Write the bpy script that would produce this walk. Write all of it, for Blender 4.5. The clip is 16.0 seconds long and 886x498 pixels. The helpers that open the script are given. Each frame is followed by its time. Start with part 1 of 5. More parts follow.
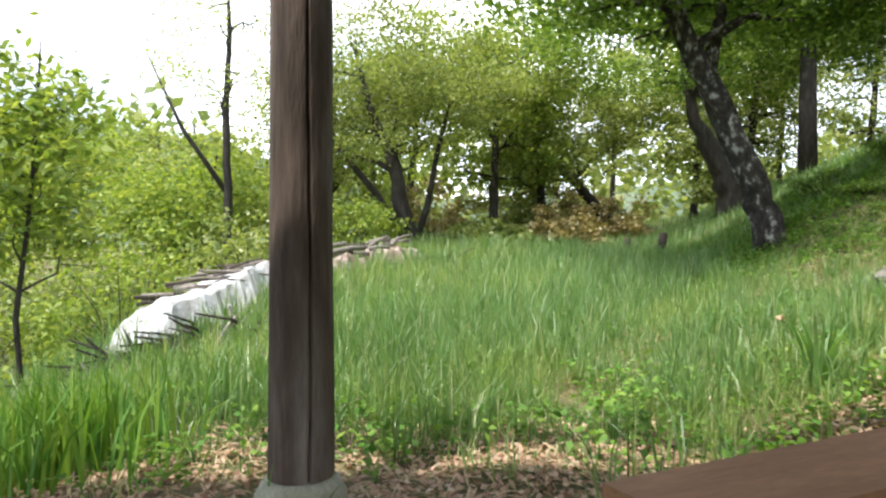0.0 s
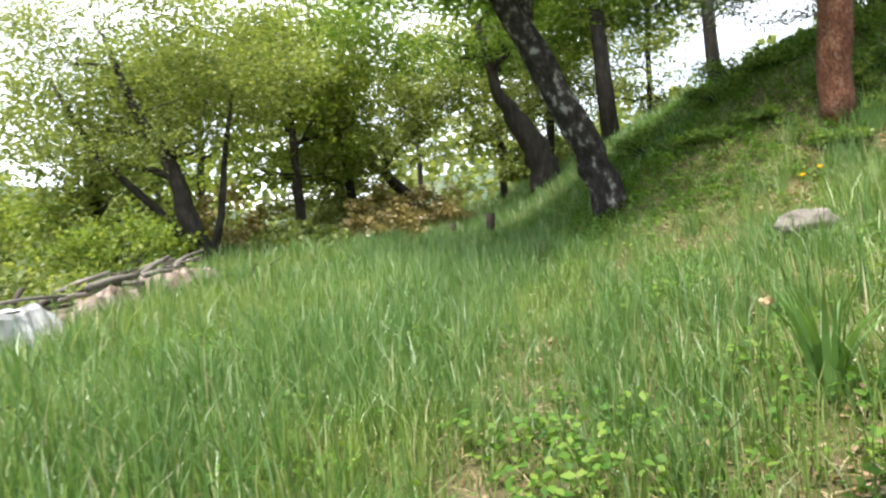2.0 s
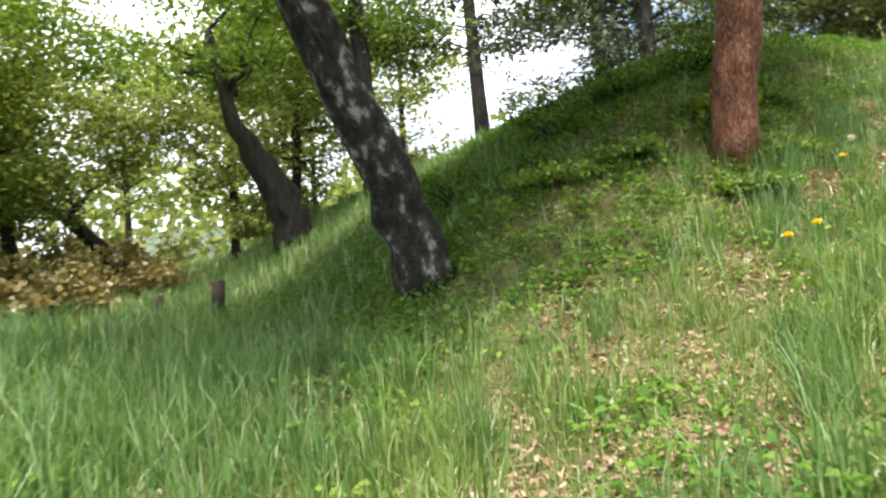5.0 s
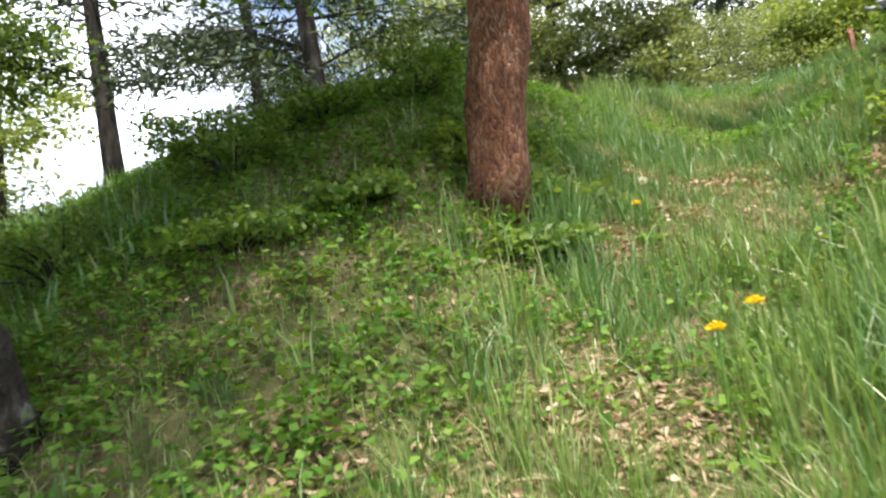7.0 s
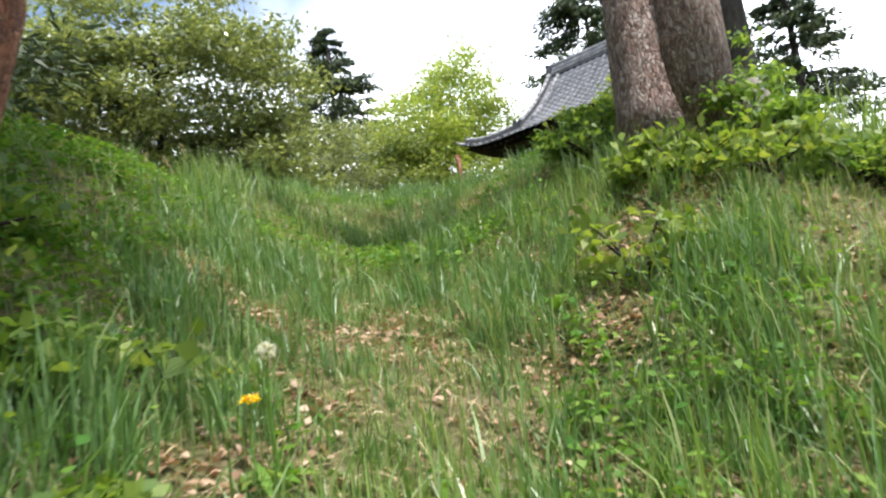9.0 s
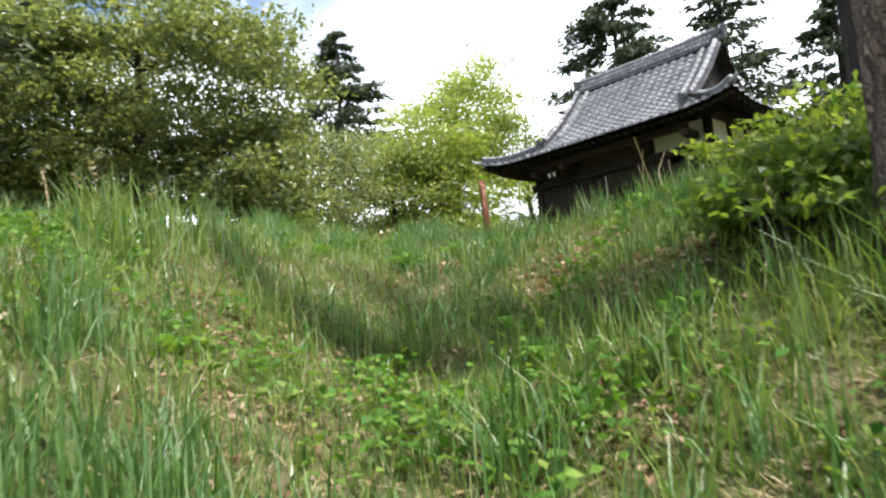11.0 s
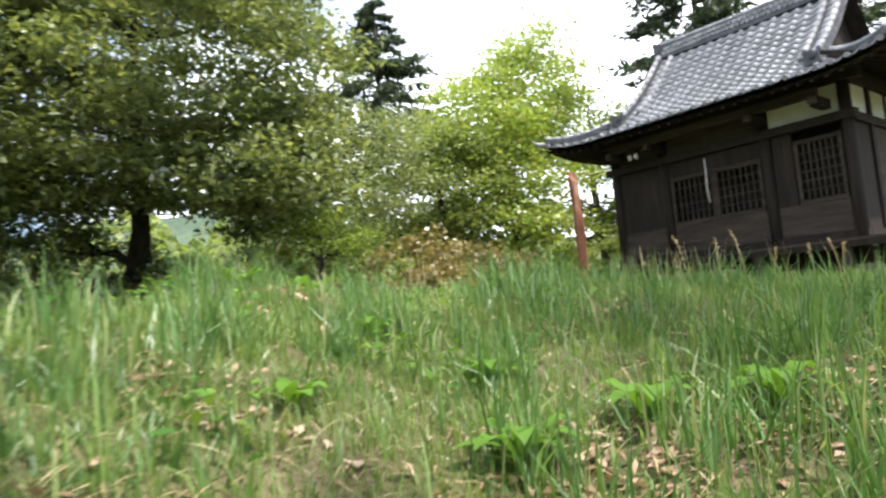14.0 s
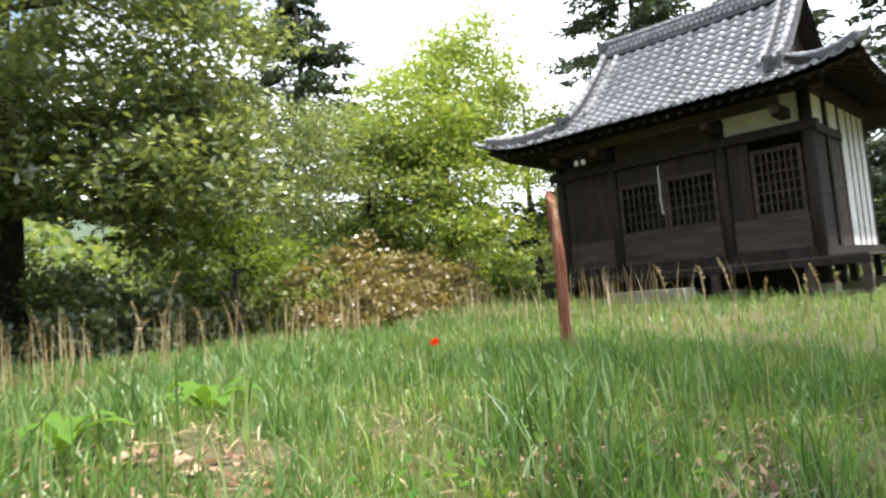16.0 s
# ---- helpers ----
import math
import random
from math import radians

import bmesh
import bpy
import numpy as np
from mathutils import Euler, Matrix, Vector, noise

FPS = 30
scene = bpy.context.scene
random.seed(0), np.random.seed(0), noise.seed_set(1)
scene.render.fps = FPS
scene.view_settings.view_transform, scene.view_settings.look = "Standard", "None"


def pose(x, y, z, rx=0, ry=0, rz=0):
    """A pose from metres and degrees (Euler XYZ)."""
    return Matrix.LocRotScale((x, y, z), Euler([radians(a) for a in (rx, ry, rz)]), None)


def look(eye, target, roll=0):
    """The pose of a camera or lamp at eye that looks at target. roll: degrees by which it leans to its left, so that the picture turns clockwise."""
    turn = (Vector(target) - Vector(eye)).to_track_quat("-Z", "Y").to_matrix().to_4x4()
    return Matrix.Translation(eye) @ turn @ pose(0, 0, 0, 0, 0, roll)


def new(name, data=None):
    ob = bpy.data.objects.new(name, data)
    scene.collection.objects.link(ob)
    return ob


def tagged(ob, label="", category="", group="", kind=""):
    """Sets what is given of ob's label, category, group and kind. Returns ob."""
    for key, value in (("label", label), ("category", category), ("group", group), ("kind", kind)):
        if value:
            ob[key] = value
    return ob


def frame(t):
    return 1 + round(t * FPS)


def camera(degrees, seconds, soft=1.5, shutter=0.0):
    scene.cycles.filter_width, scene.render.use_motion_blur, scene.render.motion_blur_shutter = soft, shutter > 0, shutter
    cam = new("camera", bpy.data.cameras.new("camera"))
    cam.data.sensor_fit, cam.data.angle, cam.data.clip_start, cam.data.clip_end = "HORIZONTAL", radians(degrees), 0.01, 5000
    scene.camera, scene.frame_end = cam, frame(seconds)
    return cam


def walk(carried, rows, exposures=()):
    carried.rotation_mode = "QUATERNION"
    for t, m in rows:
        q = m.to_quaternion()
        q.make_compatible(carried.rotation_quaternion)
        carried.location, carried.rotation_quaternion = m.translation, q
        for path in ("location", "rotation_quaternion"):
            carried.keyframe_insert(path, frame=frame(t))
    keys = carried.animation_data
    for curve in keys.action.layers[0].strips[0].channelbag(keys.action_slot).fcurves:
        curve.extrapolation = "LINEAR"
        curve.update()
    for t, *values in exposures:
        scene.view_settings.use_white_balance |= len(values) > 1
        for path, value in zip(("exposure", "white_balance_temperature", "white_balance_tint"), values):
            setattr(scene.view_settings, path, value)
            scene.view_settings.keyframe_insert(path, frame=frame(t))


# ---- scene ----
cam = camera(66.8, 16.0, soft=2.3, shutter=0.3)
PATH = [
    (0, (-0.003, -0.017, 1.031), (-0.002, 1.983, 1.018), 0.1),
    (0.5, (-0.014, 0.437, 1.047), (0.0, 2.437, 1.059), -1.3),
    (1, (-0.055, 0.91, 1.065), (0.256, 2.886, 1.074), -2.8),
    (1.5, (0.009, 1.391, 1.034), (0.448, 3.342, 1.048), -4.2),
    (2, (0.131, 1.88, 1.019), (0.676, 3.804, 0.972), -7.3),
    (2.5, (0.292, 2.388, 1.027), (1.068, 4.231, 0.987), -6.5),
    (3, (0.437, 2.984, 1.143), (1.014, 4.899, 1.113), -2.8),
    (3.2, (0.438, 3.166, 1.193), (0.975, 5.093, 1.155), -1.1),
    (5.3, (1.735, 6.061, 1.205), (3.057, 7.561, 1.252), -7.7),
    (5.5, (1.86, 6.281, 1.263), (3.221, 7.745, 1.315), -8.6),
    (6, (2.261, 6.718, 1.31), (3.979, 7.738, 1.378), -9.7),
    (6.5, (2.695, 7.098, 1.342), (4.555, 7.83, 1.415), -9.8),
    (7, (3.261, 7.464, 1.434), (5.118, 8.202, 1.532), -9.4),
    (7.5, (3.777, 7.677, 1.57), (5.75, 7.997, 1.64), -10.1),
    (8, (4.369, 7.808, 1.707), (6.369, 7.814, 1.756), -10.6),
    (8.5, (4.965, 7.776, 1.787), (6.945, 7.551, 1.956), -9.3),
    (9, (5.532, 7.672, 1.891), (7.478, 7.254, 2.085), -8.0),
    (9.5, (6.093, 7.513, 2.025), (8.041, 7.139, 2.279), -5.0),
    (9.7, (6.336, 7.463, 2.045), (8.281, 7.083, 2.315), -5.0),
    (11.8, (8.78, 7.304, 3.055), (10.72, 6.867, 3.268), -4.9),
    (12, (8.996, 7.269, 3.095), (10.958, 6.95, 3.319), -4.0),
    (12.5, (9.505, 7.238, 3.191), (11.473, 6.975, 3.431), -4.4),
    (13, (10.015, 7.179, 3.312), (11.981, 6.882, 3.531), -4.4),
    (13.5, (10.587, 7.108, 3.471), (12.572, 7.026, 3.703), -3.7),
    (14, (11.089, 7.01, 3.577), (13.059, 6.72, 3.762), -5.0),
    (14.5, (11.594, 6.894, 3.715), (13.534, 6.436, 3.884), -5.1),
    (15, (11.987, 6.889, 3.881), (13.963, 6.626, 4.043), -3.9),
    (15.5, (12.388, 6.943, 4.032), (14.353, 6.607, 4.193), -4.2),
    (16, (12.681, 7.005, 4.156), (14.606, 6.484, 4.299), -5.0),
]
walk(cam, [(t, look(eye, target, roll)) for t, eye, target, roll in PATH], exposures=[(0, 0.98, 6300, 10), (5.5, 0.98, 6500, 10), (7, 0.95, 6350, 10), (8.6, 0.83, 6150, 10), (10.5, 0.75, 6150, 10), (12.5, 0.95, 6150, 10), (14.5, 0.97, 6150, 10), (16, 0.98, 6250, 10)])

# ---- world and sun ----
SUN_TO = Vector((-0.75, -0.66, 0)).normalized()
SUN_EL = radians(65)
world = bpy.data.worlds.new("sky")
scene.world = world
world.use_nodes = True
wn = world.node_tree
sky = wn.nodes.new("ShaderNodeTexSky")
sky.sky_type = "NISHITA"
sky.sun_disc = False
sky.sun_elevation = SUN_EL
sky.sun_rotation = math.atan2(SUN_TO.x, SUN_TO.y)
sky.dust_density = 3.0
# thin bright cloud over most of the sky
wco = wn.nodes.new("ShaderNodeTexCoord")
wno = wn.nodes.new("ShaderNodeTexNoise")
wno.inputs["Scale"].default_value = 1.6
wno.inputs["Detail"].default_value = 5
wra = wn.nodes.new("ShaderNodeMapRange")
wra.inputs["From Min"].default_value = 0.43
wra.inputs["From Max"].default_value = 0.62
wmi = wn.nodes.new("ShaderNodeMix")
wmi.data_type = "RGBA"
wmi.inputs["B"].default_value = (13.2, 13.4, 13.8, 1)
wn.links.new(wco.outputs["Generated"], wno.inputs["Vector"])
wn.links.new(wno.outputs["Fac"], wra.inputs["Value"])
wn.links.new(wra.outputs["Result"], wmi.inputs["Factor"])
wn.links.new(sky.outputs[0], wmi.inputs["A"])
wn.links.new(wmi.outputs["Result"], wn.nodes["Background"].inputs[0])
wn.nodes["Background"].inputs[1].default_value = 0.15
sun = new("sun", bpy.data.lights.new("sun", "SUN"))
sun.data.energy = 4.2
sun.data.angle = radians(1.5)
sun.data.color = (1.0, 0.94, 0.84)
away = Vector((SUN_TO.x * math.cos(SUN_EL), SUN_TO.y * math.cos(SUN_EL), math.sin(SUN_EL)))
sun.matrix_world = look((0, 0, 30), Vector((0, 0, 30)) - away)


# ---- materials ----
def nodes_of(name):
    m = bpy.data.materials.new(name)
    m.use_nodes = True
    return m, m.node_tree, m.node_tree.nodes["Principled BSDF"]


def ramp(nt, fac, stops):
    r = nt.nodes.new("ShaderNodeValToRGB")
    while len(r.color_ramp.elements) < len(stops):
        r.color_ramp.elements.new(0.5)
    for e, (p, c) in zip(r.color_ramp.elements, stops):
        e.position, e.color = p, (*c, 1)
    nt.links.new(fac, r.inputs["Fac"])
    return r.outputs["Color"]


def noise_tex(nt, scale, detail=4, stretch=(1, 1, 1), rough=0.6, coord="Object"):
    co = nt.nodes.new("ShaderNodeTexCoord")
    mp = nt.nodes.new("ShaderNodeMapping")
    mp.inputs["Scale"].default_value = stretch
    n = nt.nodes.new("ShaderNodeTexNoise")
    n.inputs["Scale"].default_value = scale
    n.inputs["Detail"].default_value = detail
    n.inputs["Roughness"].default_value = rough
    nt.links.new(co.outputs[coord], mp.inputs["Vector"])
    nt.links.new(mp.outputs[0], n.inputs["Vector"])
    return n.outputs["Fac"]


def bump(nt, bs, height, strength, dist=0.02):
    b = nt.nodes.new("ShaderNodeBump")
    b.inputs["Strength"].default_value = strength
    b.inputs["Distance"].default_value = dist
    nt.links.new(height, b.inputs["Height"])
    nt.links.new(b.outputs[0], bs.inputs["Normal"])


def mixc(nt, fac, a, b, blend="MIX"):
    m = nt.nodes.new("ShaderNodeMix")
    m.data_type = "RGBA"
    m.blend_type = blend
    for sock, v in ((m.inputs["Factor"], fac), (m.inputs["A"], a), (m.inputs["B"], b)):
        if hasattr(v, "links"):
            nt.links.new(v, sock)
        elif isinstance(v, tuple):
            sock.default_value = (*v, 1)
        else:
            sock.default_value = v
    return m.outputs["Result"]


def surface(name, stops, scale=6, stretch=(1, 1, 1), fine=60, rough=0.8, bumps=0.5, dist=0.02, vary=0.0, spec=0.3):
    """A rough surface: a stretched large pattern, a fine grain over it, and relief from both."""
    m, nt, bs = nodes_of(name)
    big = noise_tex(nt, scale, 5, stretch)
    small = noise_tex(nt, fine, 3, stretch)
    col = ramp(nt, big, stops)
    grain = ramp(nt, small, [(0.3, (0.62, 0.62, 0.62)), (0.7, (1, 1, 1))])
    col = mixc(nt, 0.8, col, grain, "MULTIPLY")
    if vary:
        oi = nt.nodes.new("ShaderNodeObjectInfo")
        v = ramp(nt, oi.outputs["Random"], [(0, (1 - vary,) * 3), (1, (1, 1, 1))])
        col = mixc(nt, 1.0, col, v, "MULTIPLY")
    nt.links.new(col, bs.inputs["Base Color"])
    bs.inputs["Roughness"].default_value = rough
    bs.inputs["Specular IOR Level"].default_value = spec
    add = nt.nodes.new("ShaderNodeMath")
    add.operation = "ADD"
    nt.links.new(big, add.inputs[0])
    nt.links.new(small, add.inputs[1])
    bump(nt, bs, add.outputs[0], bumps, dist)
    return m


def flaky(name, stops, scale=26, stretch=(1, 1, 0.6), edge=(0.03, 0.02, 0.015), dist=0.02, depth=0.8):
    """Pine bark: thin plates of several tints with dark joints between and pale curling lips."""
    m, nt, bs = nodes_of(name)
    co = nt.nodes.new("ShaderNodeTexCoord")
    mp = nt.nodes.new("ShaderNodeMapping")
    mp.inputs["Scale"].default_value = stretch
    nt.links.new(co.outputs["Object"], mp.inputs["Vector"])
    wn_ = nt.nodes.new("ShaderNodeTexNoise")
    wn_.inputs["Scale"].default_value = 9
    nt.links.new(mp.outputs[0], wn_.inputs["Vector"])
    warp = mixc(nt, 0.12, mp.outputs[0], wn_.outputs["Color"], "ADD")
    cells = nt.nodes.new("ShaderNodeTexVoronoi")
    joints = nt.nodes.new("ShaderNodeTexVoronoi")
    joints.feature = "DISTANCE_TO_EDGE"
    for v in (cells, joints):
        v.inputs["Scale"].default_value = scale
        nt.links.new(warp, v.inputs["Vector"])
    sep = nt.nodes.new("ShaderNodeSeparateColor")
    nt.links.new(cells.outputs["Color"], sep.inputs[0])
    mix = nt.nodes.new("ShaderNodeMath")
    mix.operation = "MULTIPLY_ADD"
    mix.inputs[1].default_value = 0.45
    nt.links.new(sep.outputs[0], mix.inputs[0])
    half = nt.nodes.new("ShaderNodeMath")
    half.operation = "MULTIPLY"
    half.inputs[1].default_value = 0.6
    nt.links.new(noise_tex(nt, 5, 5, (1, 1, 0.5)), half.inputs[0])
    nt.links.new(half.outputs[0], mix.inputs[2])
    col = ramp(nt, mix.outputs[0], stops)
    grain = ramp(nt, noise_tex(nt, 90, 3), [(0.3, (0.6, 0.6, 0.6)), (0.7, (1, 1, 1))])
    col = mixc(nt, 0.8, col, grain, "MULTIPLY")
    gap = ramp(nt, joints.outputs["Distance"], [(0.0, (0, 0, 0)), (0.16, (1, 1, 1))])
    tint = mixc(nt, gap, edge, col)
    nt.links.new(mixc(nt, 0.3, col, tint), bs.inputs["Base Color"])
    bs.inputs["Roughness"].default_value = 0.9
    h = nt.nodes.new("ShaderNodeMath")
    h.operation = "MULTIPLY_ADD"
    nt.links.new(sep.outputs[1], h.inputs[0])
    h.inputs[1].default_value = 0.7
    nt.links.new(gap, h.inputs[2])
    bump(nt, bs, h.outputs[0], depth, dist)
    return m


def leafy(name, stops, through_share=0.42, gloss=0.06, rough=0.35):
    """Thin leaf: each one its own tint, light partly passing through, a faint waxy gloss."""
    m = bpy.data.materials.new(name)
    m.use_nodes = True
    nt = m.node_tree
    nt.nodes.remove(nt.nodes["Principled BSDF"])
    g = nt.nodes.new("ShaderNodeNewGeometry")
    col = ramp(nt, g.outputs["Random Per Island"], stops)
    d = nt.nodes.new("ShaderNodeBsdfDiffuse")
    t = nt.nodes.new("ShaderNodeBsdfTranslucent")
    gl = nt.nodes.new("ShaderNodeBsdfGlossy")
    gl.inputs["Roughness"].default_value = rough
    lit = mixc(nt, 1.0, col, (1.25, 1.2, 0.6), "MULTIPLY")
    nt.links.new(col, d.inputs["Color"])
    nt.links.new(lit, t.inputs["Color"])
    a = nt.nodes.new("ShaderNodeMixShader")
    a.inputs[0].default_value = through_share
    nt.links.new(d.outputs[0], a.inputs[1])
    nt.links.new(t.outputs[0], a.inputs[2])
    b = nt.nodes.new("ShaderNodeMixShader")
    b.inputs[0].default_value = gloss
    nt.links.new(a.outputs[0], b.inputs[1])
    nt.links.new(gl.outputs[0], b.inputs[2])
    nt.links.new(b.outputs[0], nt.nodes["Material Output"].inputs[0])
    return m


M_SOIL = surface("soil_with_litter", [(0.3, (0.05, 0.07, 0.02)), (0.5, (0.12, 0.12, 0.045)), (0.62, (0.17, 0.14, 0.075)), (0.8, (0.27, 0.2, 0.13))], 1.3, fine=35, rough=0.95, bumps=0.8, dist=0.04)
M_GRASS = leafy("grass_blade", [(0, (0.10, 0.18, 0.04)), (0.4, (0.18, 0.285, 0.065)), (0.75, (0.25, 0.36, 0.095)), (0.93, (0.34, 0.41, 0.15)), (1, (0.46, 0.44, 0.24))], 0.45, 0.06, 0.45)
M_GRASS_DK = leafy("tall_grass_blade", [(0, (0.075, 0.155, 0.04)), (0.6, (0.14, 0.265, 0.07)), (0.9, (0.22, 0.34, 0.12)), (1, (0.42, 0.42, 0.24))], 0.45, 0.05, 0.45)
M_HERB = leafy("herb_leaf", [(0, (0.06, 0.16, 0.025)), (0.6, (0.13, 0.25, 0.035)), (1, (0.22, 0.32, 0.06))], 0.4, 0.015, 0.6)
M_DRY = leafy("dry_straw", [(0, (0.30, 0.22, 0.12)), (0.5, (0.45, 0.35, 0.2)), (1, (0.55, 0.46, 0.3))], 0.25, 0.03)
M_DEADLEAF = leafy("dead_leaf", [(0, (0.18, 0.10, 0.06)), (0.4, (0.36, 0.24, 0.16)), (0.8, (0.48, 0.34, 0.24)), (1, (0.54, 0.43, 0.33))], 0.15, 0.01, 0.7)
M_LEAF_YG = leafy("spring_leaf", [(0, (0.10, 0.17, 0.03)), (0.5, (0.19, 0.27, 0.045)), (1, (0.31, 0.37, 0.085))], 0.5, 0.02, 0.5)
M_LEAF_CHERRY = leafy("cherry_leaf", [(0, (0.07, 0.14, 0.026)), (0.6, (0.15, 0.245, 0.045)), (1, (0.26, 0.35, 0.075))], 0.55, 0.03, 0.5)
M_LEAF_FOREST = leafy("woodland_leaf", [(0, (0.10, 0.15, 0.04)), (0.5, (0.20, 0.26, 0.07)), (1, (0.35, 0.39, 0.15))], 0.55, 0.03, 0.5)
M_LEAF_PALE = leafy("pale_new_leaf", [(0, (0.20, 0.30, 0.06)), (0.6, (0.32, 0.40, 0.09)), (1, (0.45, 0.48, 0.18))], 0.5, 0.04)
M_LEAF_EVER = leafy("evergreen_leaf", [(0, (0.085, 0.12, 0.047)), (0.5, (0.17, 0.215, 0.08)), (1, (0.36, 0.40, 0.16))], 0.42, 0.12, 0.38)
M_NEEDLE = leafy("conifer_needle", [(0, (0.026, 0.042, 0.022)), (0.6, (0.05, 0.072, 0.035)), (1, (0.11, 0.14, 0.065))], 0.14, 0.03, 0.5)
M_LEAF_BROWN = leafy("bronze_leaf", [(0, (0.14, 0.13, 0.045)), (0.5, (0.24, 0.2, 0.08)), (1, (0.34, 0.27, 0.14))], 0.4, 0.04)
M_BARK = surface("dark_grey_bark", [(0.3, (0.022, 0.019, 0.016)), (0.6, (0.06, 0.052, 0.045)), (0.8, (0.12, 0.11, 0.1))], 9, (1, 1, 0.35), 70, 0.9, 1.0, 0.03)
M_BARK_LICHEN = surface("cherry_bark_with_lichen", [(0.36, (0.018, 0.015, 0.012)), (0.50, (0.045, 0.038, 0.032)), (0.57, (0.09, 0.08, 0.07)), (0.61, (0.26, 0.26, 0.23)), (0.75, (0.42, 0.42, 0.38))], 8.5, (1, 1, 0.7), 45, 0.9, 1.0, 0.05)
M_BARK_RED = flaky("red_pine_bark", [(0.28, (0.10, 0.035, 0.022)), (0.45, (0.24, 0.085, 0.04)), (0.62, (0.32, 0.125, 0.06)), (0.8, (0.42, 0.26, 0.18))], 62, (1, 1, 0.45))
M_BARK_PINE = flaky("plated_pine_bark", [(0.28, (0.16, 0.095, 0.075)), (0.45, (0.33, 0.21, 0.17)), (0.6, (0.46, 0.33, 0.28)), (0.78, (0.56, 0.46, 0.41))], 58, (1, 1, 0.4), (0.07, 0.045, 0.037), 0.03, 1.0)
M_WOOD_POST = surface("weathered_post_wood", [(0.3, (0.035, 0.024, 0.018)), (0.5, (0.10, 0.07, 0.055)), (0.7, (0.22, 0.185, 0.16))], 5, (1, 1, 0.16), 45, 0.75, 0.8, 0.015)
M_WOOD_HALL = surface("dark_old_timber", [(0.3, (0.014, 0.010, 0.008)), (0.6, (0.03, 0.021, 0.016)), (0.85, (0.066, 0.05, 0.04))], 5, (1, 1, 0.12), 50, 0.8, 0.4, 0.008)
M_WOOD_GREY = surface("greyed_timber", [(0.3, (0.034, 0.026, 0.021)), (0.7, (0.09, 0.07, 0.056))], 5, (0.15, 1, 1), 50, 0.85, 0.4, 0.008)
M_WOOD_BENCH = surface("brown_bench_board", [(0.3, (0.24, 0.115, 0.055)), (0.7, (0.38, 0.2, 0.10))], 6, (0.2, 1, 1), 60, 0.6, 0.3, 0.005)
M_WOOD_RED = surface("red_brown_stake_wood", [(0.3, (0.10, 0.03, 0.018)), (0.47, (0.2, 0.065, 0.035)), (0.55, (0.34, 0.16, 0.09)), (0.65, (0.62, 0.45, 0.32))], 8, (1, 1, 0.1), 50, 0.8, 0.5, 0.01)
M_PLASTER = surface("white_plaster", [(0.3, (0.66, 0.64, 0.58)), (0.7, (0.82, 0.81, 0.78))], 2, fine=60, rough=0.9, bumps=0.15, dist=0.004)
M_STONE = surface("weathered_stone", [(0.3, (0.16, 0.14, 0.12)), (0.6, (0.28, 0.25, 0.22)), (0.8, (0.38, 0.34, 0.3))], 6, fine=60, rough=0.9, bumps=0.8, dist=0.02)
M_STONE_PALE = surface("pale_base_stone", [(0.3, (0.24, 0.24, 0.17)), (0.7, (0.38, 0.37, 0.28))], 6, fine=60, rough=0.9, bumps=0.5, dist=0.01)
M_TILE = surface("grey_roof_tile", [(0.3, (0.2, 0.2, 0.21)), (0.6, (0.38, 0.38, 0.39)), (0.8, (0.5, 0.45, 0.42))], 3, fine=40, rough=0.42, bumps=0.3, dist=0.006, vary=0.45, spec=0.6)
M_TILE_DARK = surface("dark_ornament_tile", [(0.3, (0.045, 0.045, 0.05)), (0.7, (0.12, 0.12, 0.125))], 6, fine=50, rough=0.55, bumps=0.5, dist=0.01)
M_SHEET = surface("dirty_white_plastic_sheet", [(0.3, (0.26, 0.24, 0.22)), (0.48, (0.5, 0.5, 0.5)), (0.7, (0.68, 0.69, 0.71))], 4.5, fine=14, rough=0.4, bumps=0.35, dist=0.03)
M_SHEET_BROWN = surface("stained_brown_sheet", [(0.3, (0.2, 0.14, 0.11)), (0.5, (0.36, 0.27, 0.23)), (0.7, (0.52, 0.43, 0.39))], 4.5, fine=14, rough=0.5, bumps=0.35, dist=0.03)
M_HILL = surface("far_wooded_hill", [(0.3, (0.06, 0.09, 0.06)), (0.7, (0.13, 0.17, 0.10))], 0.05, fine=0.5, rough=1, bumps=0.0)
M_ROPE = surface("pale_rope", [(0.3, (0.4, 0.37, 0.33)), (0.7, (0.6, 0.57, 0.52))], 30, fine=90, rough=0.9, bumps=0.5, dist=0.005)
M_YELLOW = leafy("yellow_petal", [(0, (0.75, 0.5, 0.01)), (1, (0.9, 0.65, 0.02))], 0.25, 0.03)
M_SCARLET = leafy("scarlet_petal", [(0, (0.75, 0.06, 0.02)), (1, (0.85, 0.1, 0.03))], 0.3, 0.03)
M_FLUFF = leafy("white_seed_fluff", [(0, (0.6, 0.6, 0.56)), (1, (0.8, 0.8, 0.77))], 0.5, 0.0)
# near-black colour standing in for shade inside the hall and under its floor
M_SHADE = surface("painted_shade", [(0.3, (0.012, 0.010, 0.009)), (0.7, (0.025, 0.021, 0.018))], 4, fine=30, rough=0.9, bumps=0.0)

# ---- geometry helpers ----
RNG = np.random.default_rng(7)


